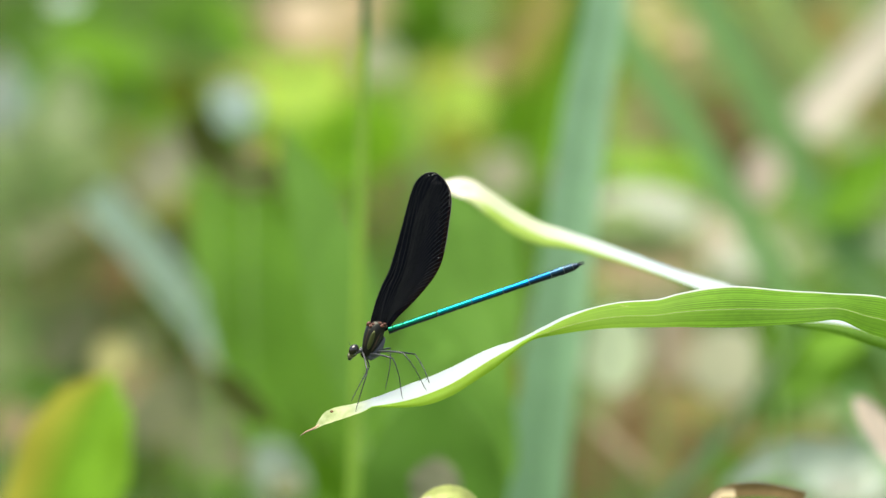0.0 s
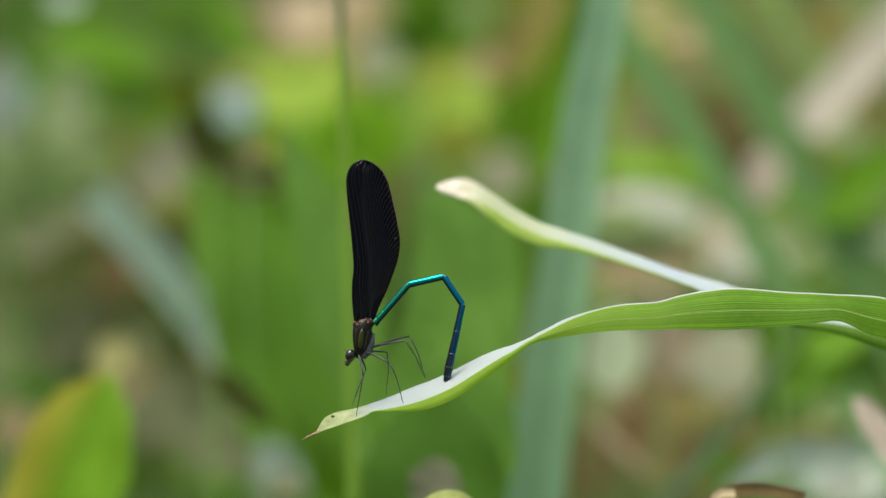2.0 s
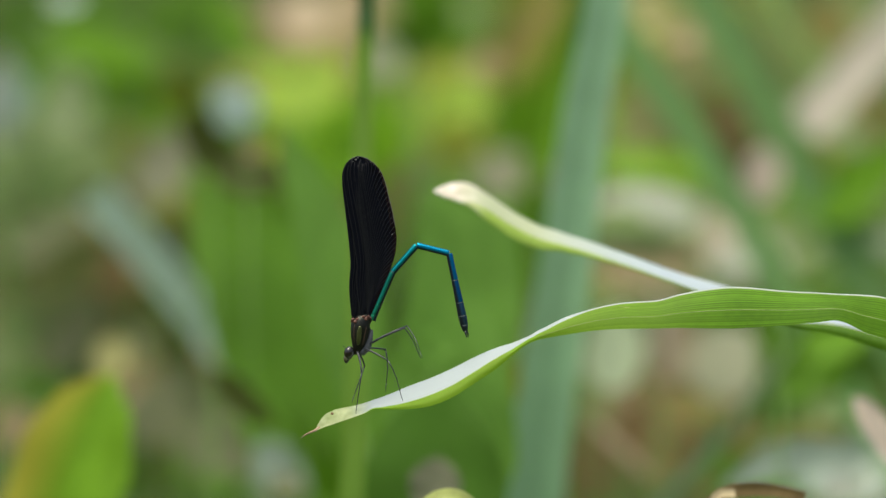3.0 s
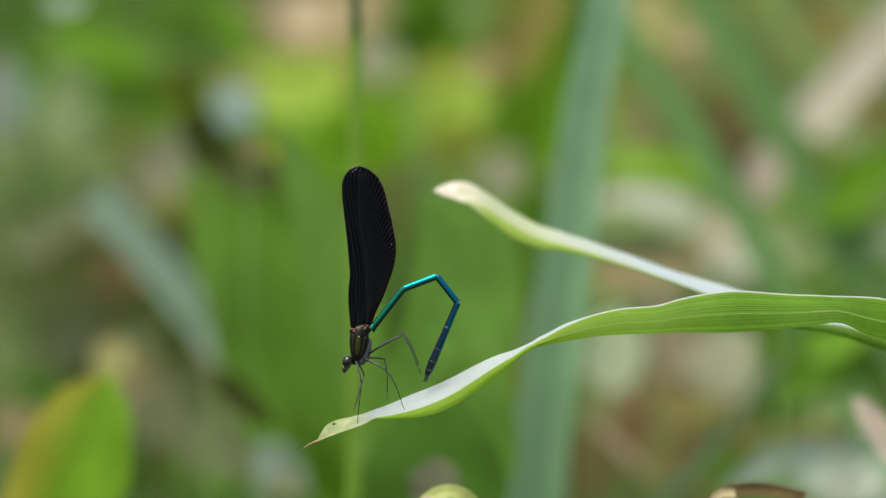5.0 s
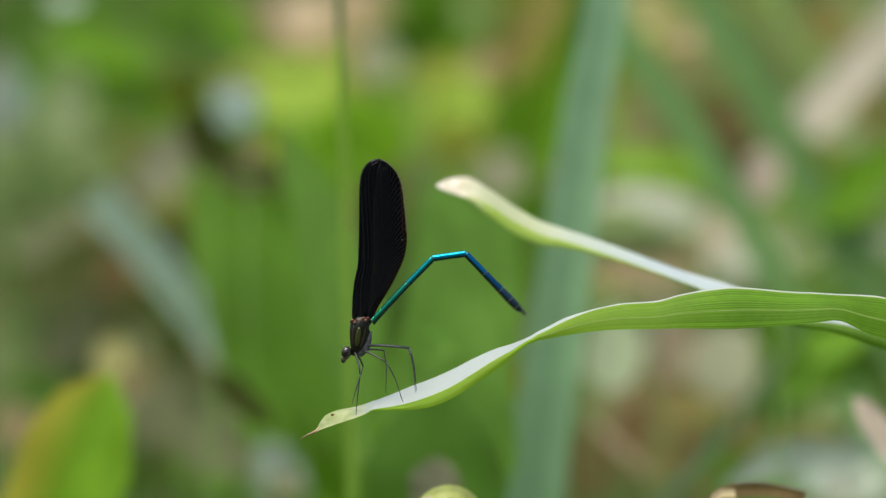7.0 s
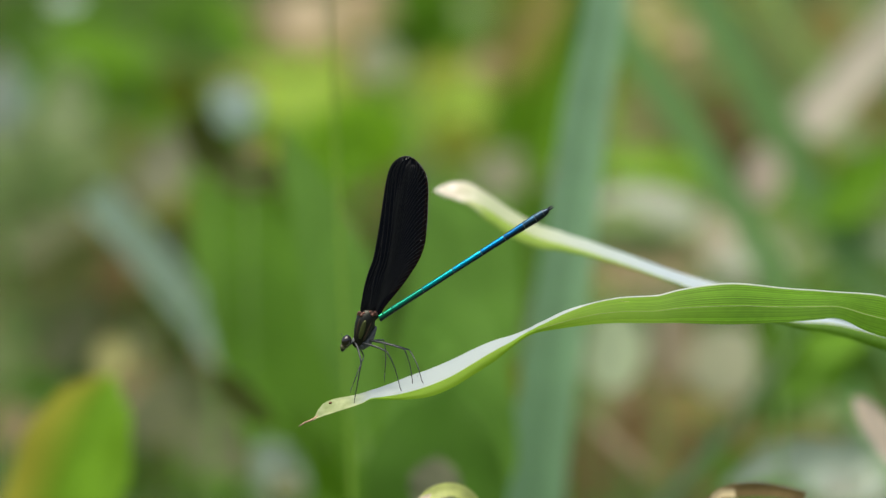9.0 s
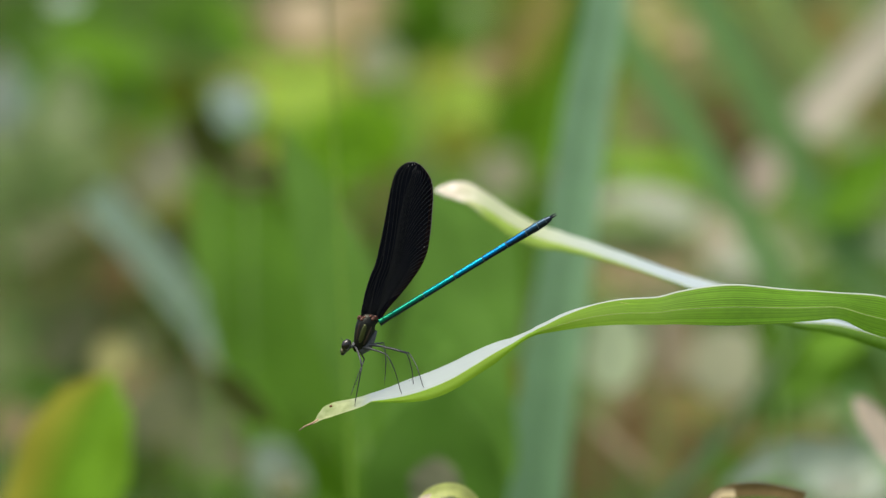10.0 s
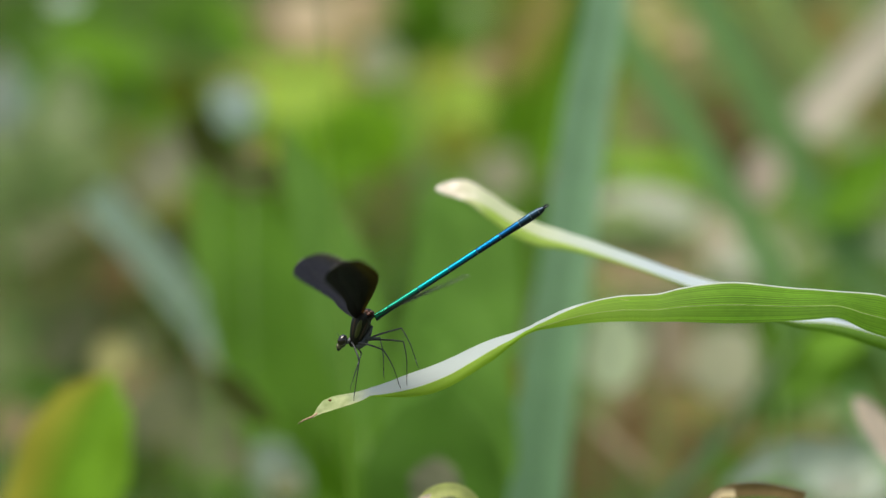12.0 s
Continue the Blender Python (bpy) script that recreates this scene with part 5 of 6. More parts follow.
def build_perch():
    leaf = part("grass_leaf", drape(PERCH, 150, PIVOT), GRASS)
    leaf.location = PIVOT
    part("midrib", tube([Vector((x, y, z)) * MM + Vector((0, 0, EYE_HEIGHT)) - PIVOT for x, y, z in glide(RIB, 60)],
                        [0.00005 + 0.00006 * i / 60 for i in range(61)], 6), PERCH_RIB, leaf, "pale yellow-green midrib")
    tagged(leaf, "long arching green grass leaf with pale upper face and withered tip", "leaf")
    part("speck", ball(Vector((-25.4, -1.9, -38.2)) * MM + Vector((0, 0, EYE_HEIGHT)) - PIVOT, (0.00042, 0.0003, 0.0003), 10, 6), SPECK, leaf, "brown withered speck")
    part("tip", tube([Vector(p) * MM + Vector((0, 0, EYE_HEIGHT)) - PIVOT for p in
                            ((-32.6, 0.3, -43.9), (-31.4, 0.2, -43.0), (-30.2, 0.1, -42.5), (-29.2, 0, -42.1), (-28.2, 0, -41.3))],
                           [0.00010, 0.00018, 0.00022, 0.00032, 0.00028], 8), DRY_TIP, leaf, "curled brown dry leaf tip")
    scars = ball(Vector((42.2, -2.0, -13.65)) * MM + Vector((0, 0, EYE_HEIGHT)) - PIVOT, (0.0008, 0.00006, 0.00012), 10, 6)
    for x, z in ((43.6, -13.9), (44.6, -13.7), (41.0, -13.5)):
        join(scars, ball(Vector((x, -2.0, z)) * MM + Vector((0, 0, EYE_HEIGHT)) - PIVOT, (0.0004, 0.00006, 0.0001), 8, 6))
    part("scar", scars, SCAR, leaf, "yellowish bitten scar")
    return leaf


BACK_PIVOT = Vector((0.128, 0.035, EYE_HEIGHT - 0.0287))


def build_behind():
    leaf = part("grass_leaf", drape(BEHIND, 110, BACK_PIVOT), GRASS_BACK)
    leaf.location = BACK_PIVOT
    rib = glide([(r[0], r[5] - 0.02, r[2]) for r in BEHIND[3:]], 60)
    part("midrib", tube([v * MM + Vector((0, 0, EYE_HEIGHT)) - BACK_PIVOT for v in rib], [0.00012] * 61, 6), PERCH_RIB, leaf, "pale yellow-green midrib")
    tagged(leaf, "long grass leaf with a pinkish dried-out tip", "leaf")
    return leaf


perch = build_perch()
behind = build_behind()

def build_low_leaves():
    """Tips of leaves that reach up from below, close to the leaf in focus."""
    foot = Vector((-0.0078, 0.03, bank(0.03) - 0.004))
    root = new("grass_tuft")
    root.location = foot
    arch = [(0.0014 - 0.0066 * math.cos(q), 0.03 + 0.002 * q, 0.7862 + 0.0062 * math.sin(q)) for q in (-0.6, -0.2, 0.2, 0.6, 1.0, 1.4, 1.8, 2.2, 2.6, 3.0, 3.4)]
    pts = [Vector(p) - foot for p in arch]
    part("stem", ribbon([Vector((0, 0, 0)), Vector((0, 0, 0.4)), pts[0]], 0.0044, (0.1, -1, 0.25), STRIP, 0.2, n=20, seed=2), PALE_LIME, root)
    part("blade", ribbon(pts, 0.0044, (0.1, -1, 0.55), STRIP, 0.2, n=40, seed=3), PALE_LIME, root)
    part("withered_edge", ribbon([p + Vector((-0.0006, -0.0012, 0.0002)) for p in pts[1:5]], 0.0036, (-0.2, -1, 0.5), LANCE, 0.2, n=16, wave=0.05, seed=7), DEAD_PINK, root, "dry pinkish-white edge")
    tagged(root, "yellow-green grass blade with an arched tip", "grass")
    foot = Vector((0.063, 0.05, bank(0.05)))
    withered = new("withered_grass")
    withered.location = foot
    dry = [(0.0635, 0.05, 0.780), (0.0640, 0.05, 0.7882), (0.0665, 0.05, 0.7908), (0.073, 0.052, 0.7921), (0.081, 0.054, 0.7916), (0.0872, 0.055, 0.7902)]
    pts = [Vector(p) - foot for p in dry]
    part("stem", ribbon([Vector((0, 0, 0)), Vector((0, 0, 0.4)), pts[0]], 0.0030, (0.1, -1, 0.25), STRIP, 0.2, n=20, seed=5), STRAW, withered)
    part("blade", ribbon(pts, 0.0040, (0.1, -1, 0.2), STRIP, 0.25, n=40, wave=0.06, seed=4), BROWN, withered)
    curl = [Vector(p) - foot for p in ((0.0632, 0.048, 0.780), (0.0640, 0.048, 0.7880), (0.0662, 0.048, 0.7912), (0.0700, 0.0485, 0.7914))]
    part("curled_end", ribbon(curl, 0.0030, (0.1, -1, 0.45), STRIP, 0.25, n=16, wave=0.05, seed=6), STRAW, withered, "pale straw-coloured curled end")
    tagged(withered, "withered brown grass blade with a curled end", "grass")
    return root


low_leaf = build_low_leaves()

# ---- the damselfly ----
WING = 37.7
FEMUR = {"front": 6.3, "middle": 7.4, "hind": 9.5}
TIBIA = {"front": 9.6, "middle": 9.9, "hind": 10.2}
SEGMENTS = [1.3, 2.4, 8.3, 8.3, 7.7, 6.3, 5.3, 3.1, 2.2, 1.4]


def build_wing(name, fore):
    lead = ([0, 6, 30, 84, 97, 106, 125, 161, 207, 241, 262, 276, 284, 288, 290], [-5, -8, -12, -13, -11.5, -11.5, -13, -16.5, -22, -25.5, -25, -19.5, -12, -6, 2])
    trail = ([0, 6, 30, 58, 89, 118, 140, 174, 216, 249, 266, 277, 284, 288, 290], [5, 8, 18, 33, 47, 57.5, 61, 59, 52, 45, 38, 28, 19, 11, 4])
    k = 0.13 * MM
    grow = 1.02 if fore else 1.012
    rows_ = []
    n, m = 60, 30

    def point(s, c):
        a, b = easy(s, *lead), easy(s, *trail)
        lift = 0.45 * math.sin(c * 24) * math.sin(math.pi * s / 290)
        return Vector((s * grow, lift, a + (b - a) * c)) * k

    for i in range(n + 1):
        s = 290 * (1 - (1 - i / n) ** 1.35)
        rows_.append([point(s, j / m) for j in range(m + 1)])
    wing = part(name, sheet(rows_), MEMBRANE)
    # veins: costa and two beside it, then the fan of long veins that bend to the trailing edge
    part("vein", tube([point(290 * i / 40, 0) for i in range(41)], [0.00013] * 40 + [0.00006], 6), VEIN, wing, "stout dark leading vein")
    for c0, s_end in ((0.10, 0.995), (0.18, 0.98)):
        part("vein", tube([point(288 * s_end * i / 30, c0) for i in range(31)], [0.00009] * 31, 5), VEIN, wing)
    for c0, c1, s_end in ((0.25, 0.30, 0.97), (0.30, 0.42, 0.955), (0.36, 0.52, 0.93)):
        part("vein", tube([point(288 * (0.05 + (s_end - 0.05) * i / 30), c0 + (c1 - c0) * (i / 30) ** 2) for i in range(31)], [0.00006] * 31, 5), VEIN, wing)
    for q in range(32):
        end = 0.22 + 0.0316 * q
        start = max(0.03, end - 0.32 - 0.014 * q)
        c0 = 0.22 + 0.38 * max(0.0, 1 - q / 27) ** 1.3
        pts = []
        for i in range(21):
            f = i / 20
            s = (start + (end - start) * (1 - (1 - f) ** 1.15)) * 288
            if s < 285:
                pts.append(point(s, c0 + (0.995 - c0) * f ** 2.5))
        part("vein", tube(pts, [0.000065] * len(pts), 5), VEIN, wing)
    edge = [point(s, 0) for s in (120, 160, 200, 236, 252, 264, 274, 281, 286)] + [point(289.5, 0.5)] + [point(s, 1) for s in (287, 283, 277, 268, 255, 238, 215, 190, 165)]
    part("rim", tube(glide(edge, 50), [0.00005] * 51, 6), RIM, wing, "pale thin rim round the wing tip")
    flecks = ball(point(284, 0.32), (0.00016, 0.00010, 0.00011), 8, 6)
    for q, c in ((281, 0.2), (287, 0.45), (262, 0.985), (150, 0.9)):
        join(flecks, ball(point(q, c), (0.00012, 0.00009, 0.00009), 8, 6))
    part("fleck", flecks, FLECK, wing, "tiny pale flecks on the wing rim")
    return wing


def build_segment(i):
    n = len(SEGMENTS)
    ln = SEGMENTS[i] * MM
    r0 = [0.92, 0.80, 0.75, 0.73, 0.72, 0.73, 0.77, 0.90, 1.00, 0.88][i] * MM
    r1 = [0.80, 0.75, 0.73, 0.72, 0.73, 0.77, 0.90, 1.00, 0.88, 0.52][i] * MM
    backs = [(0.02, 0.23, 0.12), (0.02, 0.27, 0.15), (0.02, 0.31, 0.20), (0.012, 0.36, 0.37), (0.010, 0.32, 0.50),
             (0.010, 0.23, 0.49), (0.016, 0.13, 0.30), (0.045, 0.11, 0.18), (0.05, 0.09, 0.13), (0.05, 0.07, 0.10)]
    pts, rad = [], []
    for f in (0.0, 0.02, 0.06, 0.3, 0.6, 0.92, 0.97, 1.0):
        pts.append((ln * f, 0, 0))
        r = r0 + (r1 - r0) * f
        rad.append(r * (0.94 if f in (0.0, 1.0) else 1.03 if f in (0.06, 0.92) else 1.0))
    seg = part("abdomen_segment", tube(pts, rad, 16, 0.92), abdomen_material("abdomen_%s" % "abcdefghij"[i], backs[i], -0.0004 if i < 5 else -0.0003, -0.00008 if i < 5 else 0.0001))
    if 1 < i < 9:
        part("joint", tube([(ln - 0.00007, 0, 0.00004), (ln + 0.00007, 0, 0.00004)], [r1 * 0.96, r1 * 0.96], 14), JOINT, seg, "pale ring between segments")
    if i == n - 1:
        for s in (-1, 1):
            part("clasper", tube([(ln * 0.85, s * 0.0003, 0.00010 + s * 0.0001), (ln + 0.0007, s * 0.0006, 0.00018 + s * 0.00025), (ln + 0.0015, s * 0.0003, 0.0001 + s * 0.0002)],
                                 [0.00022, 0.00019, 0.00008], 8), TIP_BLACK, seg, "small dark clasper")
    return seg


def build_leg(kind):
    a, b = FEMUR[kind] * MM, TIBIA[kind] * MM
    femur = part("femur", tube([(0, 0, 0), (a * 0.3, 0, 0.00022), (a * 0.7, 0, 0.0002), (a, 0, 0)], [0.00027, 0.00023, 0.0002, 0.00017], 8), LEG)
    bow = 0.0 if kind == "front" else 0.00045
    bm = tube([(0, 0, 0), (b * 0.2, 0, bow * 0.7), (b * 0.45, 0, bow), (b * 0.8, 0, bow * 0.4)], [0.00015, 0.00014, 0.00012, 0.00009], 8)
    for i in range(9):     # fine bristles
        x = b * (0.12 + 0.075 * i)
        join(bm, tube([(x, 0, 0), (x + 0.0004, 0.0001 * (i % 3 - 1), -0.0007)], [0.00003, 0.00001], 4))
    tibia = part("tibia", bm, LEG)
    part("tarsus", tube([(b * 0.79, 0, bow * 0.42), (b * 0.9, 0, bow * 0.1), (b, 0, 0.0001)], [0.00011, 0.00009, 0.00006], 6), LEG, tibia)
    return femur, tibia


def build_damselfly():
    root = new("damselfly")
    root.location = Vector((-17.42, 0, -35.23)) * MM + Vector((0, 0, EYE_HEIGHT))
    k = 0.13 * MM
    kids = {}
    # thorax, with the head's centre as its origin
    line = [(12, 3), (17, 9), (20, 18), (21.5, 30), (22.5, 42), (24, 52), (28, 60), (36, 65), (43, 66)]
    half = [4, 8.5, 12, 15, 17, 18.5, 16.5, 10.5, 5]
    th = part("thorax", tube([(x * k, 0, z * k) for x, z in line], [h * k for h in half], 24, 0.85), BRONZE)
    for s in (-1, 1):
        for dx, w, mat in ((-11, 1.5, SEAM), (-1, 4.4, FLANK), (9.5, 1.6, SEAM)):
            pts = [((x + dx * (h / 18)) * k, s * h * 0.85 * math.sqrt(max(0.05, 1 - (dx / 18) ** 2)) * k * 1.0, z * k - dx * 0.2 * k)
                   for (x, z), h in list(zip(line, half))[2:6]]
            part("stripe", tube(glide(pts, 8), [w * k * (0.35, 0.75, 0.95, 1, 1, 1, 0.95, 0.75, 0.35)[i] for i in range(9)], 10, 0.32), mat, th,
                 "bronze-green side panel" if mat is FLANK else "thin rust-brown seam")
    for cx, cz, w in ((14, 61, 9), (33, 66, 9)):
        lump = ball((cx * k, 0, cz * k), (w * k, 12.5 * k, 4.2 * k), 16, 10, -8)
        for dx, dy, dz, r in ((-4, -8, 2, 4.0), (4, -9, 3, 3.4), (0, -11, -2, 3.2), (-4, 8, 2, 4.0), (4, 9, 3, 3.4), (1, 0, 4, 4.5), (7, -6, 0, 3.0)):
            join(lump, ball(((cx + dx) * k, dy * k, (cz + dz) * k), (r * k, r * k, r * 0.85 * k), 10, 8))
        part("wing_base", lump, RUST, th, "lumpy rust-brown wing base")
    part("belly", tube([(17 * k, 0, 7 * k), (27 * k, 0, 6 * k), (35 * k, 0, 14 * k), (40 * k, 0, 30 * k), (43 * k, 0, 46 * k)], [3.5 * k, 7 * k, 7.5 * k, 5.5 * k, 2.5 * k], 12, 0.8),
         BELLY, th, "dusty grey underside where the legs join")
    kids["thorax"] = th
    # head: a broad bar with an eye at each end
    hd = part("head", join(ball((0, 0, 0), (8 * k, 15 * k, 11.5 * k), 20, 14, 20), ball((-4.5 * k, 0, -8 * k), (5.5 * k, 8.5 * k, 7.5 * k), 16, 10)), FACE)
    for s in (-1, 1):
        part("eye", ball((0, s * 14.5 * k, 3 * k), (8.6 * k, 9 * k, 10.5 * k), 24, 16, 15), EYE_DARK, hd, "bulging dark brown eye")
        part("cheek", ball((-5.5 * k, s * 8 * k, -7.5 * k), (3.2 * k, 3.6 * k, 4.2 * k), 12, 8), CHEEK, hd, "pale olive cheek below the eye")
        part("antenna", tube([(-5 * k, s * 4 * k, 7 * k), (-9 * k, s * 5 * k, 12 * k), (-11.5 * k, s * 6 * k, 15 * k)], [0.5 * k, 0.35 * k, 0.2 * k], 5), LEG, hd)
    part("jaw", ball((-5 * k, 0, -13.5 * k), (3.6 * k, 5.5 * k, 3 * k), 12, 8), TIP_BLACK, hd, "dark jaws")
    part("neck", tube([(4 * k, 0, 0), (8 * k, 0, 0.5 * k), (11 * k, 0, 2.5 * k), (15 * k, 0, 7 * k)], [5 * k, 3 * k, 3.4 * k, 5.5 * k], 12), BELLY, hd)
    kids["head"] = hd
    for i in range(len(SEGMENTS)):
        kids["segment", i] = build_segment(i)
    for side in ("near", "far"):
        kids["forewing", side] = build_wing("forewing", True)
        kids["hindwing", side] = build_wing("hindwing", False)
        for kind in ("front", "middle", "hind"):
            kids["femur", kind, side], kids["tibia", kind, side] = build_leg(kind)
    for ob in kids.values():
        ob.parent = root
    tagged(root, "black-winged damselfly with metallic green-blue abdomen standing on the leaf", "damselfly")
    return root, kids


damselfly, limbs = build_damselfly()

# ---- how things move: seconds and degrees or mm ----
LEAF_SWAY_A = [
    (0, -0.34), (0.2, -0.53), (0.3, 0.1), (0.5, 0.53), (0.7, 1.79), (0.8, 2.13), (1, 0.15), (1.2, 0.19),
    (1.3, 0.77), (1.5, 0.24), (1.7, -0.73), (1.8, -0.63), (2, 0.1), (2.2, 1.06), (2.3, 1.6), (2.5, 0.97),
    (2.7, 1.31), (2.8, 1.06), (3, -0.15), (3.2, -0.48), (3.4, -0.19), (3.7, 0.68), (4, 0.24), (4.3, -0.15),
    (4.6, 0.82), (4.8, 1.31), (5, 0.77), (5.2, 0.1), (5.3, -0.1), (5.5, 0),
]
LEAF_SWAY_B = [
    (5.7, -0.68), (5.8, -1.16), (6, -1.16), (6.2, -0.58), (6.3, -0.34), (6.5, -0.63), (6.7, -0.97),
    (6.8, -0.53), (7, -0.05), (7.2, -0.34), (7.5, -0.77), (7.8, -0.92), (8.2, -0.53), (8.5, -0.77),
    (8.8, -1.02), (9, -1.11), (9.2, -1.4), (9.3, -1.55), (9.5, -1.65), (9.7, -1.4), (9.8, -1.11), (10, -0.82),
    (10.2, -0.77), (10.5, -0.73), (10.8, -0.58), (11, -0.63), (11.2, -1.35), (11.5, -1.11), (11.8, -1.55),
    (12, -1.35),
]
LEAF_SWAY = LEAF_SWAY_A + LEAF_SWAY_B
BACK_LEAF_SWAY = [
    (0, -0.58), (0.5, -0.77), (0.8, -0.25), (1, -0.62), (1.5, -0.39), (2, -0.52), (2.5, -0.58), (3, -0.13), (4, -0.39),
    (5, -0.19), (5.5, 0), (6, -0.13), (6.5, -0.39), (7, -0.71), (8, -0.39), (9, -0.19), (9.5, -0.52),
    (10, -0.19), (10.5, 0.06), (11, 0.06), (11.5, -0.13), (12, -0.39),
]
REED_SWAY = [
    (0, 1.49, 45), (0.5, 0.71, 46.2), (1, -1.85, 47.5), (1.5, -1.99, 48.8), (2, -1.28, 50), (2.5, 0.43, 27.5),
    (3, 1.77, 5), (4, -0.35, 40), (5, 0.43, 42), (5.5, 0, 41), (6, 0.92, 40), (6.5, -0.14, 45),
    (7, -1.42, 50), (8, -2.27, 57), (9, -2.7, 64), (9.5, -2.84, 65.7), (10, -2.77, 67.3), (10.5, -3.19, 69),
    (11, -3.41, 70.7), (11.5, -3.55, 72.3), (12, -3.76, 74),
]
LOW_LEAF_RISE = [
    (0, 0), (0.5, 0.39), (1, 0.52), (1.5, 0.91), (2, -1.17), (2.5, -1.17), (3, -0.78), (4, 0), (5, 0.13),
    (5.5, 0), (6, 0.39), (6.5, 0), (7, 0), (8, 0.26), (9, 0.52), (9.5, 0.91), (10, 0.52), (11, 0.52),
    (12, 0.52),
]
THORAX = [
    (0, -3.57, 10.47, -23.9), (0.5, -4.02, 10.43, -20.4),
    (0.8, -4.08, 11.2, -18.5), (1, -4.32, 10.37, -13.5), (1.5, -4.34, 10.36, -7.6), (2, -4.44, 10.38, -3), (2.5, -4.9, 10.36, -3.4),
    (3, -4.65, 10.43, -0.9), (5, -5.24, 10.53, -2.8), (5.5, -5.07, 10.4, 0), (6, -5.12, 10.46, -0),
    (6.5, -4.95, 10.38, 0.2), (7, -5.32, 10.67, -5.4), (9, -5.13, 10.59, -18.3), (9.5, -5.05, 10.55, -18.8),
    (10, -5.17, 10.41, -19.2), (10.5, -5.32, 10.52, -19.3), (11, -5.34, 10.5, -18.8),
    (11.5, -5.26, 10.58, -18.3), (12, -5.99, 10.09, -18),
]
ABDOMEN_1 = [
    (0, 19.3, 19.3, 19.3, 19.3), (0.3, 24.4, 24.4, 24.4, 24.4), (0.5, 23, 23, 23, 23),
    (0.7, 24.2, 24.2, 23.2, 23.2), (0.8, 23.9, 22.9, 19.9, 19.9), (0.9, 26.9, 18.9, 3.9, 2.9),
    (1, 28.9, 30.9, 0.9, -18.1), (1.1, 42.8, 30.8, -9.7, -40.2), (1.2, 44.8, 33.8, -13.2, -46.2),
    (1.3, 42.2, 31.2, -11.8, -50.8), (1.4, 46.5, 37.5, -16.1, -64.1), (1.5, 49.8, 39.8, -18.9, -67),
    (1.6, 43.2, 33.2, -30.4, -85.8), (1.7, 41.7, 19.7, -51.3, -103.9), (1.8, 38.6, 4.6, -66.4, -115.1),
    (1.9, 37.3, -0.7, -75.7, -115.7), (2, 48.6, 12.7, -56.1, -102.1), (2.2, 50.9, 15.4, -47.7, -104.8),
]
ABDOMEN_2 = [
    (2.5, 55, 32, -42, -98), (2.6, 47.9, 10.9, -62.1, -115.1), (2.8, 50.9, 26.9, -45.1, -105.1),
    (3, 66.9, 48.1, -13.9, -77.9), (3.2, 46, 18.5, -50.3, -105.2), (3.6, 51.6, 24.6, -45.4, -104.4),
    (4, 47.8, 17.8, -54.2, -110.2), (4.4, 54.8, 31.8, -38.2, -98.2), (4.8, 52.3, 25.3, -45.3, -108.7),
    (5, 50.9, 20, -52.3, -113.8), (5.4, 47, 22, -49, -106), (5.5, 50, 21, -46, -106.4),
    (5.8, 50.2, 23.2, -47.8, -110.2), (6, 51.2, 26.2, -38.8, -97.8), (6.2, 51.1, 28.1, -39.4, -100.2),
    (6.5, 50.6, 29.6, -37.4, -98.4), (6.6, 50.8, 32.8, -32.9, -92.6), (6.7, 49, 43, -19, -80),
]
ABDOMEN_3 = [
    (6.8, 48.5, 48.5, -4.5, -62.9), (6.9, 49.3, 49.3, 0.3, -54.7), (7, 46.8, 45.5, 8, -46),
    (7.1, 44.2, 43.2, 16.2, -34.8), (7.2, 43.3, 41.3, 22.1, -22.5), (7.4, 41.6, 40.6, 29.6, -3.4),
    (7.7, 38.9, 38.9, 33.9, 20.9), (8.1, 35.6, 35.6, 34.6, 31.6), (8.8, 34, 34, 34, 34),
    (9.5, 32.9, 32.9, 32.9, 32.9), (10.5, 31.5, 31.5, 31.5, 31.5), (11.5, 32.1, 32.1, 32.1, 32.1),
    (12, 34.3, 34.3, 34.3, 34.3),
]
ABDOMEN = ABDOMEN_1 + ABDOMEN_2 + ABDOMEN_3
FORE_TIPS_1 = [
    (0, 13.52, 35.15, 13.52, 35.15),
    (0.2, 10.17, 35.58, 9.91, 35.58),
    (0.3, 7.94, 36.68, 7.94, 36.68),
    (0.4, 5.09, 35.84, 5.09, 35.84),
    (0.5, 5.22, 34.9, 3.5, 34.8),
    (0.6, 3.64, 32.81, 2.73, 32.83),
    (0.7, 1.3, 28.88, -3.03, 27.71),
    (0.8, 2.58, 23.2, -6.58, 25.5),
    (0.9, 1.34, 12.08, -11.55, 18.05),
    (1, -5.52, 11.29, -16.57, 11.58),
    (1.1, -9.27, 16.09, -16.41, 16.76),
    (1.2, -8.41, 32.72, -9.71, 32.98),
]
FORE_TIPS_2 = [
    (1.3, -2.06, 37.61, -2.06, 37.61),
    (1.4, -1.69, 36.85, -1.69, 36.85),
    (1.5, 2.86, 37.55, 2.86, 37.55),
    (1.6, 2.81, 37.56, 2.81, 37.56),
    (1.7, 1.54, 37.16, 1.54, 37.16),
    (1.8, -0.22, 36.93, -0.22, 36.93),
    (2, 0.47, 37.66, 0.47, 37.66),
    (2.5, 0.72, 37.66, 0.72, 37.66),
    (3, -0.22, 37.66, -0.22, 37.66),
    (3.2, -0.39, 37.66, -0.39, 37.66),
    (4, 0.17, 37.66, 0.17, 37.66),
]
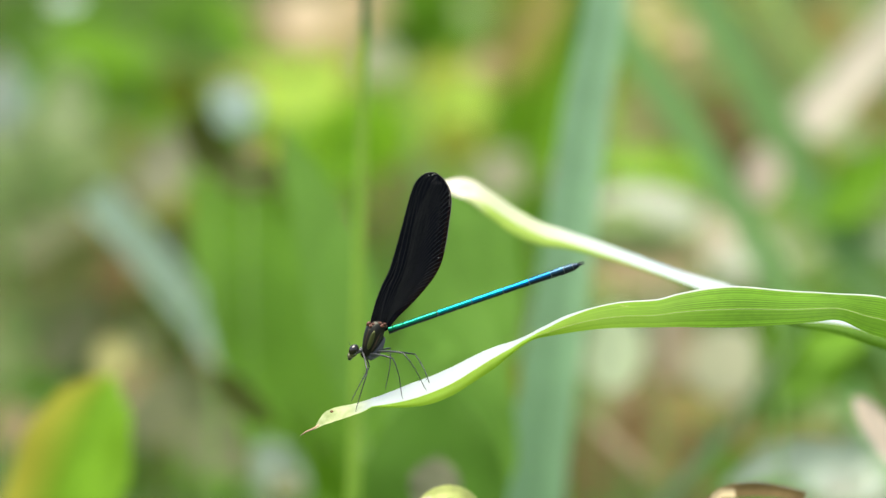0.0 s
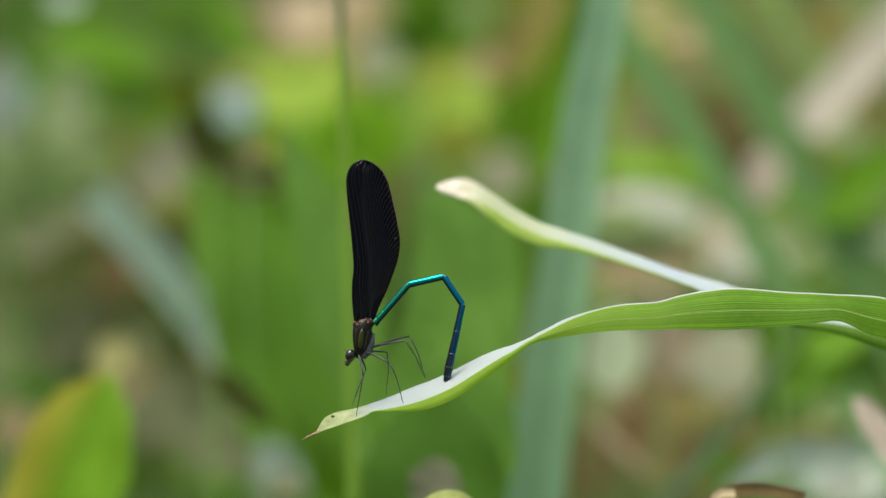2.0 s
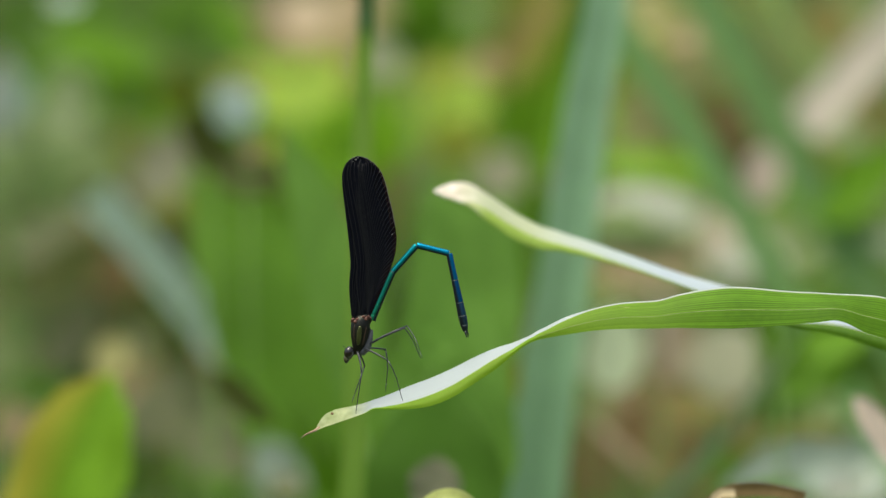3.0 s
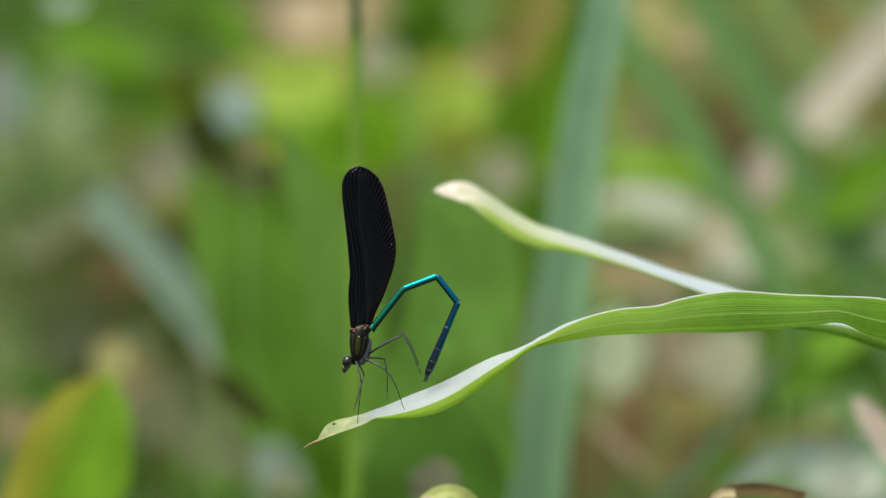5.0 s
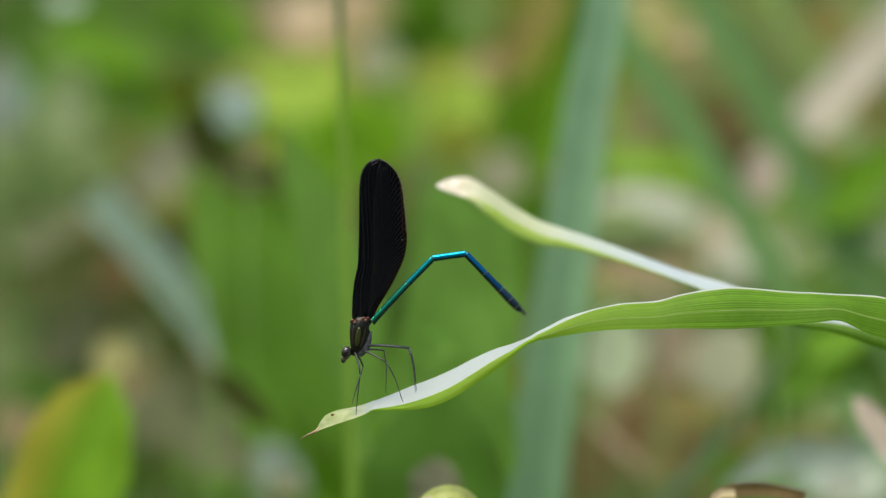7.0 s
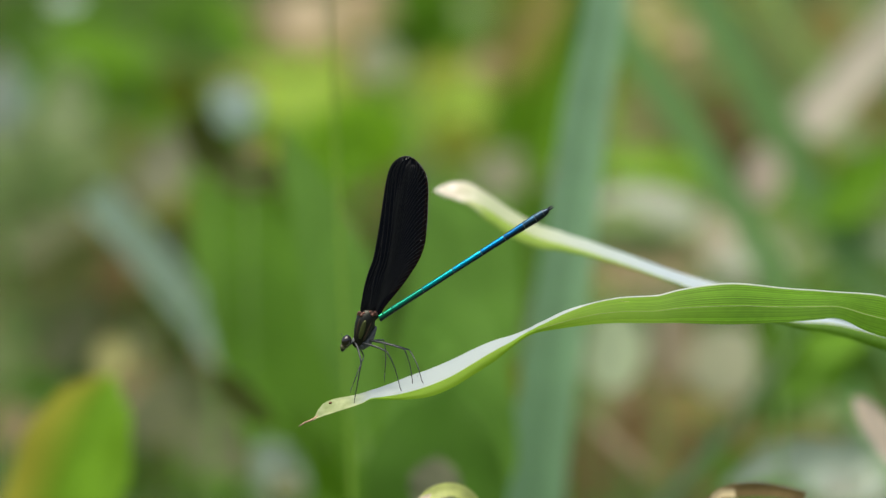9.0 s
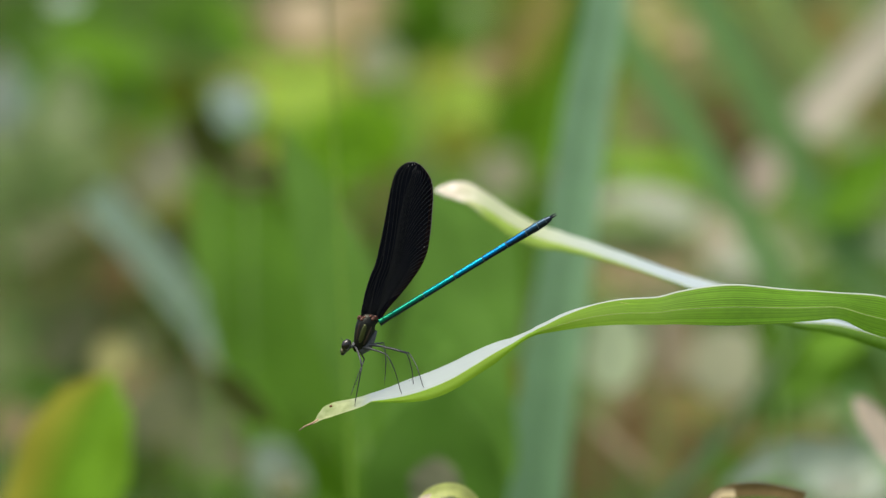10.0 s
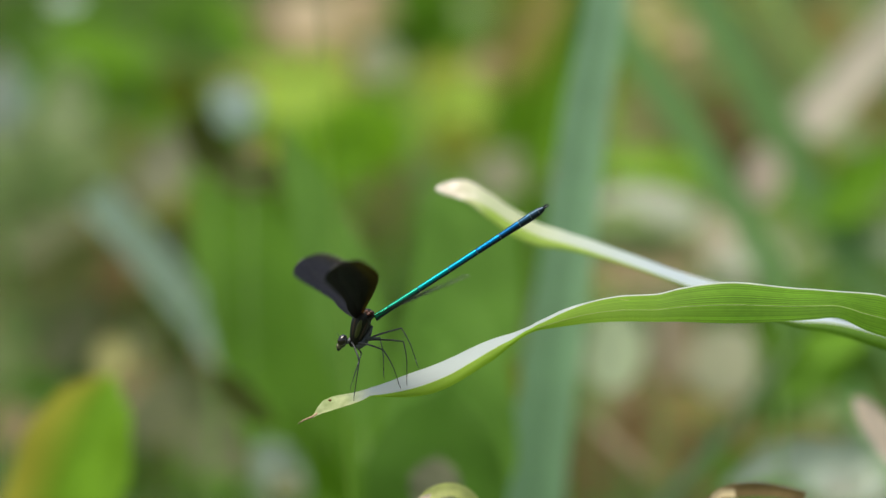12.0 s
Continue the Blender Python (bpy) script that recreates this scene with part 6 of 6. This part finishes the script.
FORE_TIPS_3 = [
    (4.8, 1.14, 37.64, 1.14, 37.64),
    (5, 0.64, 37.66, 0.64, 37.66),
    (5.5, 0.38, 37.66, 0.38, 37.66),
    (5.8, 0.75, 37.65, 0.75, 37.65),
    (5.9, -0.8, 37.65, -0.8, 37.65),
    (6, -2.73, 37.31, -2.73, 37.31),
    (6.1, -3.47, 36.36, -3.47, 36.36),
    (6.2, -4.1, 35.54, -4.62, 35.53),
    (6.3, -4.25, 34.22, -5.55, 34.21),
    (6.4, -4.59, 31.78, -8.76, 32.66),
    (6.5, -5.1, 28.4, -10.4, 29.8),
]
FORE_TIPS_4 = [
    (6.6, -4.09, 33.72, -4.88, 33.97),
    (6.7, 0.76, 37.27, 0.76, 37.27),
    (6.8, 3.29, 37.31, 3.29, 37.31),
    (6.9, 4.02, 36.99, 4.02, 36.99),
    (7, 4.61, 37.31, 4.61, 37.31),
    (7.2, 6.83, 37.04, 6.83, 37.04),
    (8, 7.94, 36.82, 7.94, 36.82),
    (8.8, 8.87, 36.6, 8.87, 36.6),
    (9.5, 9.96, 36.32, 9.96, 36.32),
    (10, 10.67, 36.12, 10.67, 36.12),
    (10.3, 10.86, 36.06, 10.86, 36.06),
    (10.5, 8.72, 36.46, 8.72, 36.46),
    (10.9, 7.67, 36.45, 7.67, 36.45),
    (11.1, 5.91, 35.76, 5.91, 35.76),
    (11.2, 4.81, 34.86, 3.1, 34.9),
    (11.4, 4.52, 33.89, 0.2, 33.7),
    (11.5, 3.28, 32.3, -1.6, 32.0),
    (11.6, 1.73, 29.71, -4.4, 29.1),
    (11.7, 0.99, 26.19, -6.29, 26.01),
    (11.8, -1.4, 21.96, -8.06, 22.82),
    (11.9, -1.5, 17.74, -11.41, 18.79),
    (12, -5.2, 11.35, -14.97, 12.03),
]
FORE_TIPS = FORE_TIPS_1 + FORE_TIPS_2 + FORE_TIPS_3 + FORE_TIPS_4
HIND_TIPS_1 = [
    (0, 11.46, 35.88, 11.46, 35.88),
    (0.2, 10.59, 35.44, 10.59, 35.44),
    (0.3, 10.03, 36.09, 10.03, 36.09),
    (0.4, 12.37, 35.18, 10.6, 35.3),
    (0.5, 14.43, 32.56, 10.2, 32.7),
    (0.6, 16.03, 29, 14.48, 29.55),
    (0.7, 18.54, 23.43, 16.64, 24.92),
    (0.8, 19.83, 18.5, 15.91, 18.7),
    (0.9, 20.58, 13.32, 16.03, 13.28),
    (1, 12.36, 2.93, 19.53, 8.37),
    (1.1, 11.19, -1.43, 19.01, 6.09),
    (1.2, 10.04, 0.71, 17.2, 4.98),
]
HIND_TIPS_2 = [
    (1.3, 16.17, 15.2, 9.74, 20.49),
    (1.4, 10.75, 21.85, 4.86, 31.78),
    (1.5, 10.85, 27.39, 5.42, 35.6),
    (1.6, 6.22, 34.13, 6.22, 34.13),
    (1.7, 0.74, 36.36, 0.74, 36.36),
    (1.8, -2.45, 36.73, -2.45, 36.73),
    (2, -1.75, 37.62, -1.75, 37.62),
    (2.5, -1.48, 37.63, -1.48, 37.63),
    (3, -2.44, 37.58, -2.44, 37.58),
    (3.2, -2.61, 37.57, -2.61, 37.57),
    (4, -2.04, 37.61, -2.04, 37.61),
]
HIND_TIPS_3 = [
    (4.8, -1.03, 37.65, -1.03, 37.65),
    (5, -1.57, 37.63, -1.57, 37.63),
    (5.5, -1.81, 37.62, -1.81, 37.62),
    (5.8, -1.46, 37.41, -1.46, 37.41),
    (5.9, 0.77, 37.18, 0.77, 37.18),
    (6, 0.39, 37.03, 0.39, 37.03),
    (6.1, 2.37, 36.48, 2.37, 36.48),
    (6.2, 3.56, 35.9, 3.04, 35.89),
    (6.3, 5.5, 34.29, 4.2, 34.28),
    (6.4, 7.75, 32.16, 3.47, 31.86),
    (6.5, 9.5, 30.04, 4.68, 30.25),
]
HIND_TIPS_4 = [
    (6.6, 11.32, 27.63, 5.21, 27.68),
    (6.7, 6.79, 33.19, 6.26, 33.45),
    (6.8, 6.01, 36.18, 6.01, 36.18),
    (6.9, 1.79, 36.76, 1.79, 36.76),
    (7, 2.37, 37.12, 2.37, 37.12),
    (7.2, 4.62, 37.1, 4.62, 37.1),
    (8, 5.8, 37.21, 5.8, 37.21),
    (8.8, 6.74, 37.05, 6.74, 37.05),
    (9.5, 7.85, 36.84, 7.85, 36.84),
    (10, 8.54, 36.68, 8.54, 36.68),
    (10.3, 9.57, 36.43, 9.57, 36.43),
    (10.5, 10.18, 36.26, 10.18, 36.26),
    (10.9, 11.71, 35.43, 11.71, 35.43),
    (11.1, 12.82, 34.3, 12.82, 34.3),
    (11.2, 13.95, 33.12, 11.6, 33.2),
    (11.4, 14.7, 31.74, 9.6, 31.6),
    (11.5, 16.86, 29.33, 10.7, 29.3),
    (11.6, 17.65, 27.18, 11.5, 27.1),
    (11.7, 17.81, 24.11, 11.84, 23.7),
    (11.8, 19.34, 19.65, 11.54, 19.44),
    (11.9, 19.28, 13.43, 11.87, 13.64),
    (12, 12.21, 6.53, 20.59, 9.33),
]
HIND_TIPS = HIND_TIPS_1 + HIND_TIPS_2 + HIND_TIPS_3 + HIND_TIPS_4
HIND_NEAR_1 = [
    (0, 8.4, 10.67, 13.97, 1.65), (0.3, 9.89, 9.96, 14.08, 2.2), (0.6, 10.58, 11.42, 12.23, 1.93),
    (0.9, 10.21, 12.56, 11.84, 2.02), (1.1, 10.16, 17.48, 15.39, 9.98), (1.3, 10.29, 12.92, 11.51, 5.95),
    (1.6, 8.09, 16.54, 12.85, 8.94), (2, 8.71, 14.43, 13.29, 5.75), (2.2, 9.1, 15.31, 16.21, 9.53),
    (2.4, 8.83, 16.59, 13.28, 10.06), (2.8, 10.24, 12.92, 12.95, 3.68), (3, 8.61, 16.76, 12.3, 9.68),
    (3.3, 10.24, 12.92, 12.95, 3.68), (3.6, 9.1, 15.31, 16.21, 9.53), (3.9, 10.18, 12.78, 10.45, 4.64),
    (4.2, 8.71, 14.43, 13.29, 5.75), (4.5, 8.06, 16.53, 13.56, 7.59), (4.8, 10.24, 12.92, 12.95, 3.68),
]
HIND_NEAR_2 = [
    (5, 8.12, 17.29, 12.45, 7.12), (5.2, 8.06, 16.53, 13.56, 7.59), (5.4, 10.18, 12.78, 10.45, 4.64),
    (5.6, 7.97, 16.19, 13.16, 5.58), (5.8, 7.62, 17.19, 12.2, 11.5), (6, 7.75, 17.32, 14.63, 8.66),
    (6.2, 8.8, 14.99, 11.91, 5.56), (6.4, 9.72, 13.64, 10.57, 5.37), (6.5, 8.53, 16.05, 12.57, 6.25),
    (6.8, 9.72, 13.66, 12.18, 3.31), (7, 9.52, 12.26, 11.24, 1.36), (7.2, 9.58, 11.34, 10.43, 0.84),
    (8.8, 8.79, 10.32, 10.92, 1.16), (9, 8.82, 9.7, 10.96, 0.94), (9.5, 9.44, 9.43, 11, 0.67),
    (10, 9.29, 9.45, 10.99, 1.07), (10.5, 8.48, 10.19, 10.96, 1.02), (11, 8.72, 10.28, 10.92, 1.11),
]
HIND_NEAR_3 = [
    (11.5, 8.95, 9.44, 10.83, 0.68), (12, 8.57, 10.98, 9.6, 0.76),
]
HIND_NEAR = HIND_NEAR_1 + HIND_NEAR_2 + HIND_NEAR_3
HIND_FAR_1 = [
    (0, 11.03, 10.17, 14.88, 2.31), (0.3, 10.81, 12.98, 15.13, 5.09), (0.6, 11.54, 13.51, 14.3, 7.15),
    (0.9, 10.22, 12.95, 12.43, 5.16), (1.1, 11.21, 18.13, 15.78, 10.24), (1.3, 8.77, 17.02, 15.49, 8.91),
    (1.6, 8.49, 16.94, 13.11, 9.34), (2, 9.63, 15.34, 13.43, 5.49), (2.2, 9.77, 16.34, 15.95, 9.53),
    (2.4, 9.37, 17.37, 13.83, 11.1), (2.8, 9.64, 15.95, 12.48, 6.31), (3, 9.13, 17.16, 12.7, 9.95),
    (3.3, 9.64, 15.95, 12.48, 6.31), (3.6, 9.77, 16.34, 15.95, 9.53), (3.9, 7.55, 18.03, 12.02, 13.18),
    (4.2, 9.63, 15.34, 13.43, 5.49), (4.5, 8.59, 16.92, 13.82, 7.85), (4.8, 9.64, 15.95, 12.48, 6.31),
]
HIND_FAR_2 = [
    (5, 8.52, 17.68, 12.71, 7.11), (5.2, 8.59, 16.92, 13.82, 7.85), (5.4, 7.55, 18.03, 12.02, 13.18),
    (5.6, 8.37, 16.45, 13.42, 5.58), (5.8, 8.01, 17.59, 12.46, 11.77), (6, 8.14, 17.72, 14.88, 8.93),
    (6.2, 9.19, 15.25, 11.91, 5.82), (6.4, 7.45, 17.69, 14.09, 8.42), (6.5, 8.79, 16.32, 12.84, 6.25),
    (6.8, 9.98, 13.92, 12.44, 3.44), (7, 9.79, 12.39, 11.5, 1.36), (7.2, 9.84, 11.47, 10.69, 1.1),
    (8.8, 9.85, 9.68, 13.28, 1.73), (9, 9.87, 9.46, 13.17, 1.91), (9.5, 9.69, 9.7, 13.34, 1.53),
    (10, 9.82, 9.33, 13.21, 1.63), (10.5, 9.41, 9.41, 13.18, 1.58), (11, 9.78, 9.37, 13.02, 1.79),
]
HIND_FAR_3 = [
    (11.5, 10.08, 12.22, 13.01, 3.35), (12, 7.97, 13.86, 12.41, 4.11),
]
HIND_FAR = HIND_FAR_1 + HIND_FAR_2 + HIND_FAR_3



def at_time(table, t):
    ts = [r[0] for r in table]
    return [between(t, ts, [r[i] for r in table]) for i in range(1, len(table[0]))]


def swing(about, degrees, point):
    """A pose turned in the plane of the leaf, anticlockwise as the lens sees it."""
    return Matrix.Translation(about) @ pose(0, 0, 0, 0, -degrees, 0) @ Matrix.Translation(Vector(point) - about)


def axes(x, z_hint, at):
    x = Vector(x).normalized()
    z = (Vector(z_hint) - Vector(z_hint).dot(x) * x).normalized()
    y = z.cross(x)
    m = Matrix((x, y, z)).transposed().to_4x4()
    m.translation = Vector(at) * MM
    return m


def bend(hip, foot, a, b, pole):
    """The knee of a leg with two rods."""
    d = foot - hip
    n = min(d.length, (a + b) * 0.995)
    u = d.normalized()
    k = (a * a - b * b + n * n) / (2 * n)
    h = math.sqrt(max(a * a - k * k, 0.01))
    p = (Vector(pole) - Vector(pole).dot(u) * u).normalized()
    return hip + u * k + p * h, hip + u * n


def reach(start, towards, length, side):
    """The end of a rod of fixed length that lies over a place in the plane of the leaf, bowed out to one side."""
    dx, dz = towards.x - start.x, towards.z - start.z
    flat = math.hypot(dx, dz)
    k = min(1.0, 0.995 * length / flat)
    return start + Vector((dx * k, side * math.sqrt(max(length ** 2 - (flat * k) ** 2, 0)), dz * k))


def motions():
    times = [round(0.1 * i, 1) for i in range(121)]
    walk(perch, [(t, swing(PIVOT, a, PIVOT)) for t, a in LEAF_SWAY])
    walk(behind, [(t, swing(BACK_PIVOT, a, BACK_PIVOT)) for t, a in BACK_LEAF_SWAY])
    joint = Vector(swaying_blade.location)
    walk(swaying_blade, [(t, swing(joint, -a, joint) @ pose(0, 0, 0, 0, 0, turn * 1.15)) for t, a, turn in REED_SWAY])
    low = Vector(low_leaf.location)
    walk(low_leaf, [(t, Matrix.Translation(low + Vector((0, 0, z * MM)))) for t, z in LOW_LEAF_RISE])
    stand = Vector(damselfly.location)
    walk(damselfly, [(t, swing(PIVOT, a, stand)) for t, a in LEAF_SWAY])
    rows_ = {key: [] for key in limbs}
    for t in times:
        hx, hz, turn = at_time(THORAX, t)
        body = pose(hx * MM, 0, hz * MM, 0, -turn, 0)
        head_turn = pose((hx + 0.5) * MM, 0, (hz + 0.3) * MM, 0, -turn * 0.35, 0)
        chest = Matrix.Translation(Vector((24, 0, 44)) * 0.13 * MM)
        rows_["thorax"].append((t, body @ chest @ pose(0, 0, 0, 0, turn * 0.4, 0) @ chest.inverted()))
        rows_["head"].append((t, head_turn))

        def on_body(x, y, z):
            return (body @ (Vector((x, y, z)) * 0.13 * MM)) / MM
        # abdomen, joint by joint
        a, b, c, d = at_time(ABDOMEN, t)
        p = on_body(43, 0, 63)
        for i, ln in enumerate(SEGMENTS):
            ang = (a, a, a, b, c, d, d, d, d, d)[i]
            rows_["segment", i].append((t, pose(p.x * MM, 0, p.z * MM, 0, -ang, 0)))
            p = p + Vector((math.cos(radians(ang)), 0, math.sin(radians(ang)))) * ln
        # wings
        for name, table, hinge in (("forewing", FORE_TIPS, (18, 57)), ("hindwing", HIND_TIPS, (35, 60))):
            nx, nz, fx, fz = at_time(table, t)
            for side, s, dx, dz in (("near", -1, nx, nz), ("far", 1, fx, fz)):
                out = math.sqrt(max(WING ** 2 - dx * dx - dz * dz, 1.5 if name == "forewing" else 0.6))
                w = Vector((dx, s * out, dz))
                twist = between(out / WING, [0, 0.4, 0.6, 0.8, 1], [0, 0, 0.7, 0.5, 0.2])   # a half-open wing is feathered
                rows_[name, side].append((t, axes(w, (0.91, 0.1 - s * twist, 0.40), on_body(hinge[0], s * 4, hinge[1]))))
        # legs: front and middle feet stay on the leaf, hind legs step and comb the abdomen
        for side, s in (("near", -1), ("far", 1)):
            feet = {"front": Vector((-2.6, -1.8, -3.0)) if s < 0 else Vector((-3.6, 1.5, -0.6)),
                    "middle": Vector((8.2, -3.2, 0.1)) if s < 0 else Vector((4.2, 4.4, 1.9))}
            hips = {"front": (17, s * 3, 10), "middle": (31, s * 6, 12)}
            poles = {"front": (0.5, s * 1.0, 0.0), "middle": (0.79, s * 1.15, 0.61) if s < 0 else (0.78, s * 1.0, 0.38)}
            for kind in ("front", "middle"):
                hip = on_body(*hips[kind])
                knee, end = bend(hip, feet[kind], FEMUR[kind], TIBIA[kind], poles[kind])
                rows_["femur", kind, side].append((t, axes(knee - hip, (0, 0, 1) if kind != "front" else (1, 0, 0), hip)))
                rows_["tibia", kind, side].append((t, axes(end - knee, (1, 0, 0), knee)))
            kx, kz, fx, fz = at_time(HIND_NEAR if s < 0 else HIND_FAR, t)
            hip = on_body(41, s * 5, 21)
            knee = reach(hip, Vector((kx, 0, kz)), FEMUR["hind"], s)
            end = reach(knee, Vector((fx, 0, fz)), TIBIA["hind"], -s)
            rows_["femur", "hind", side].append((t, axes(knee - hip, (0, 0, 1), hip)))
            rows_["tibia", "hind", side].append((t, axes(end - knee, (1, 0, 0), knee)))
    for key, ob in limbs.items():
        walk(ob, rows_[key])


motions()
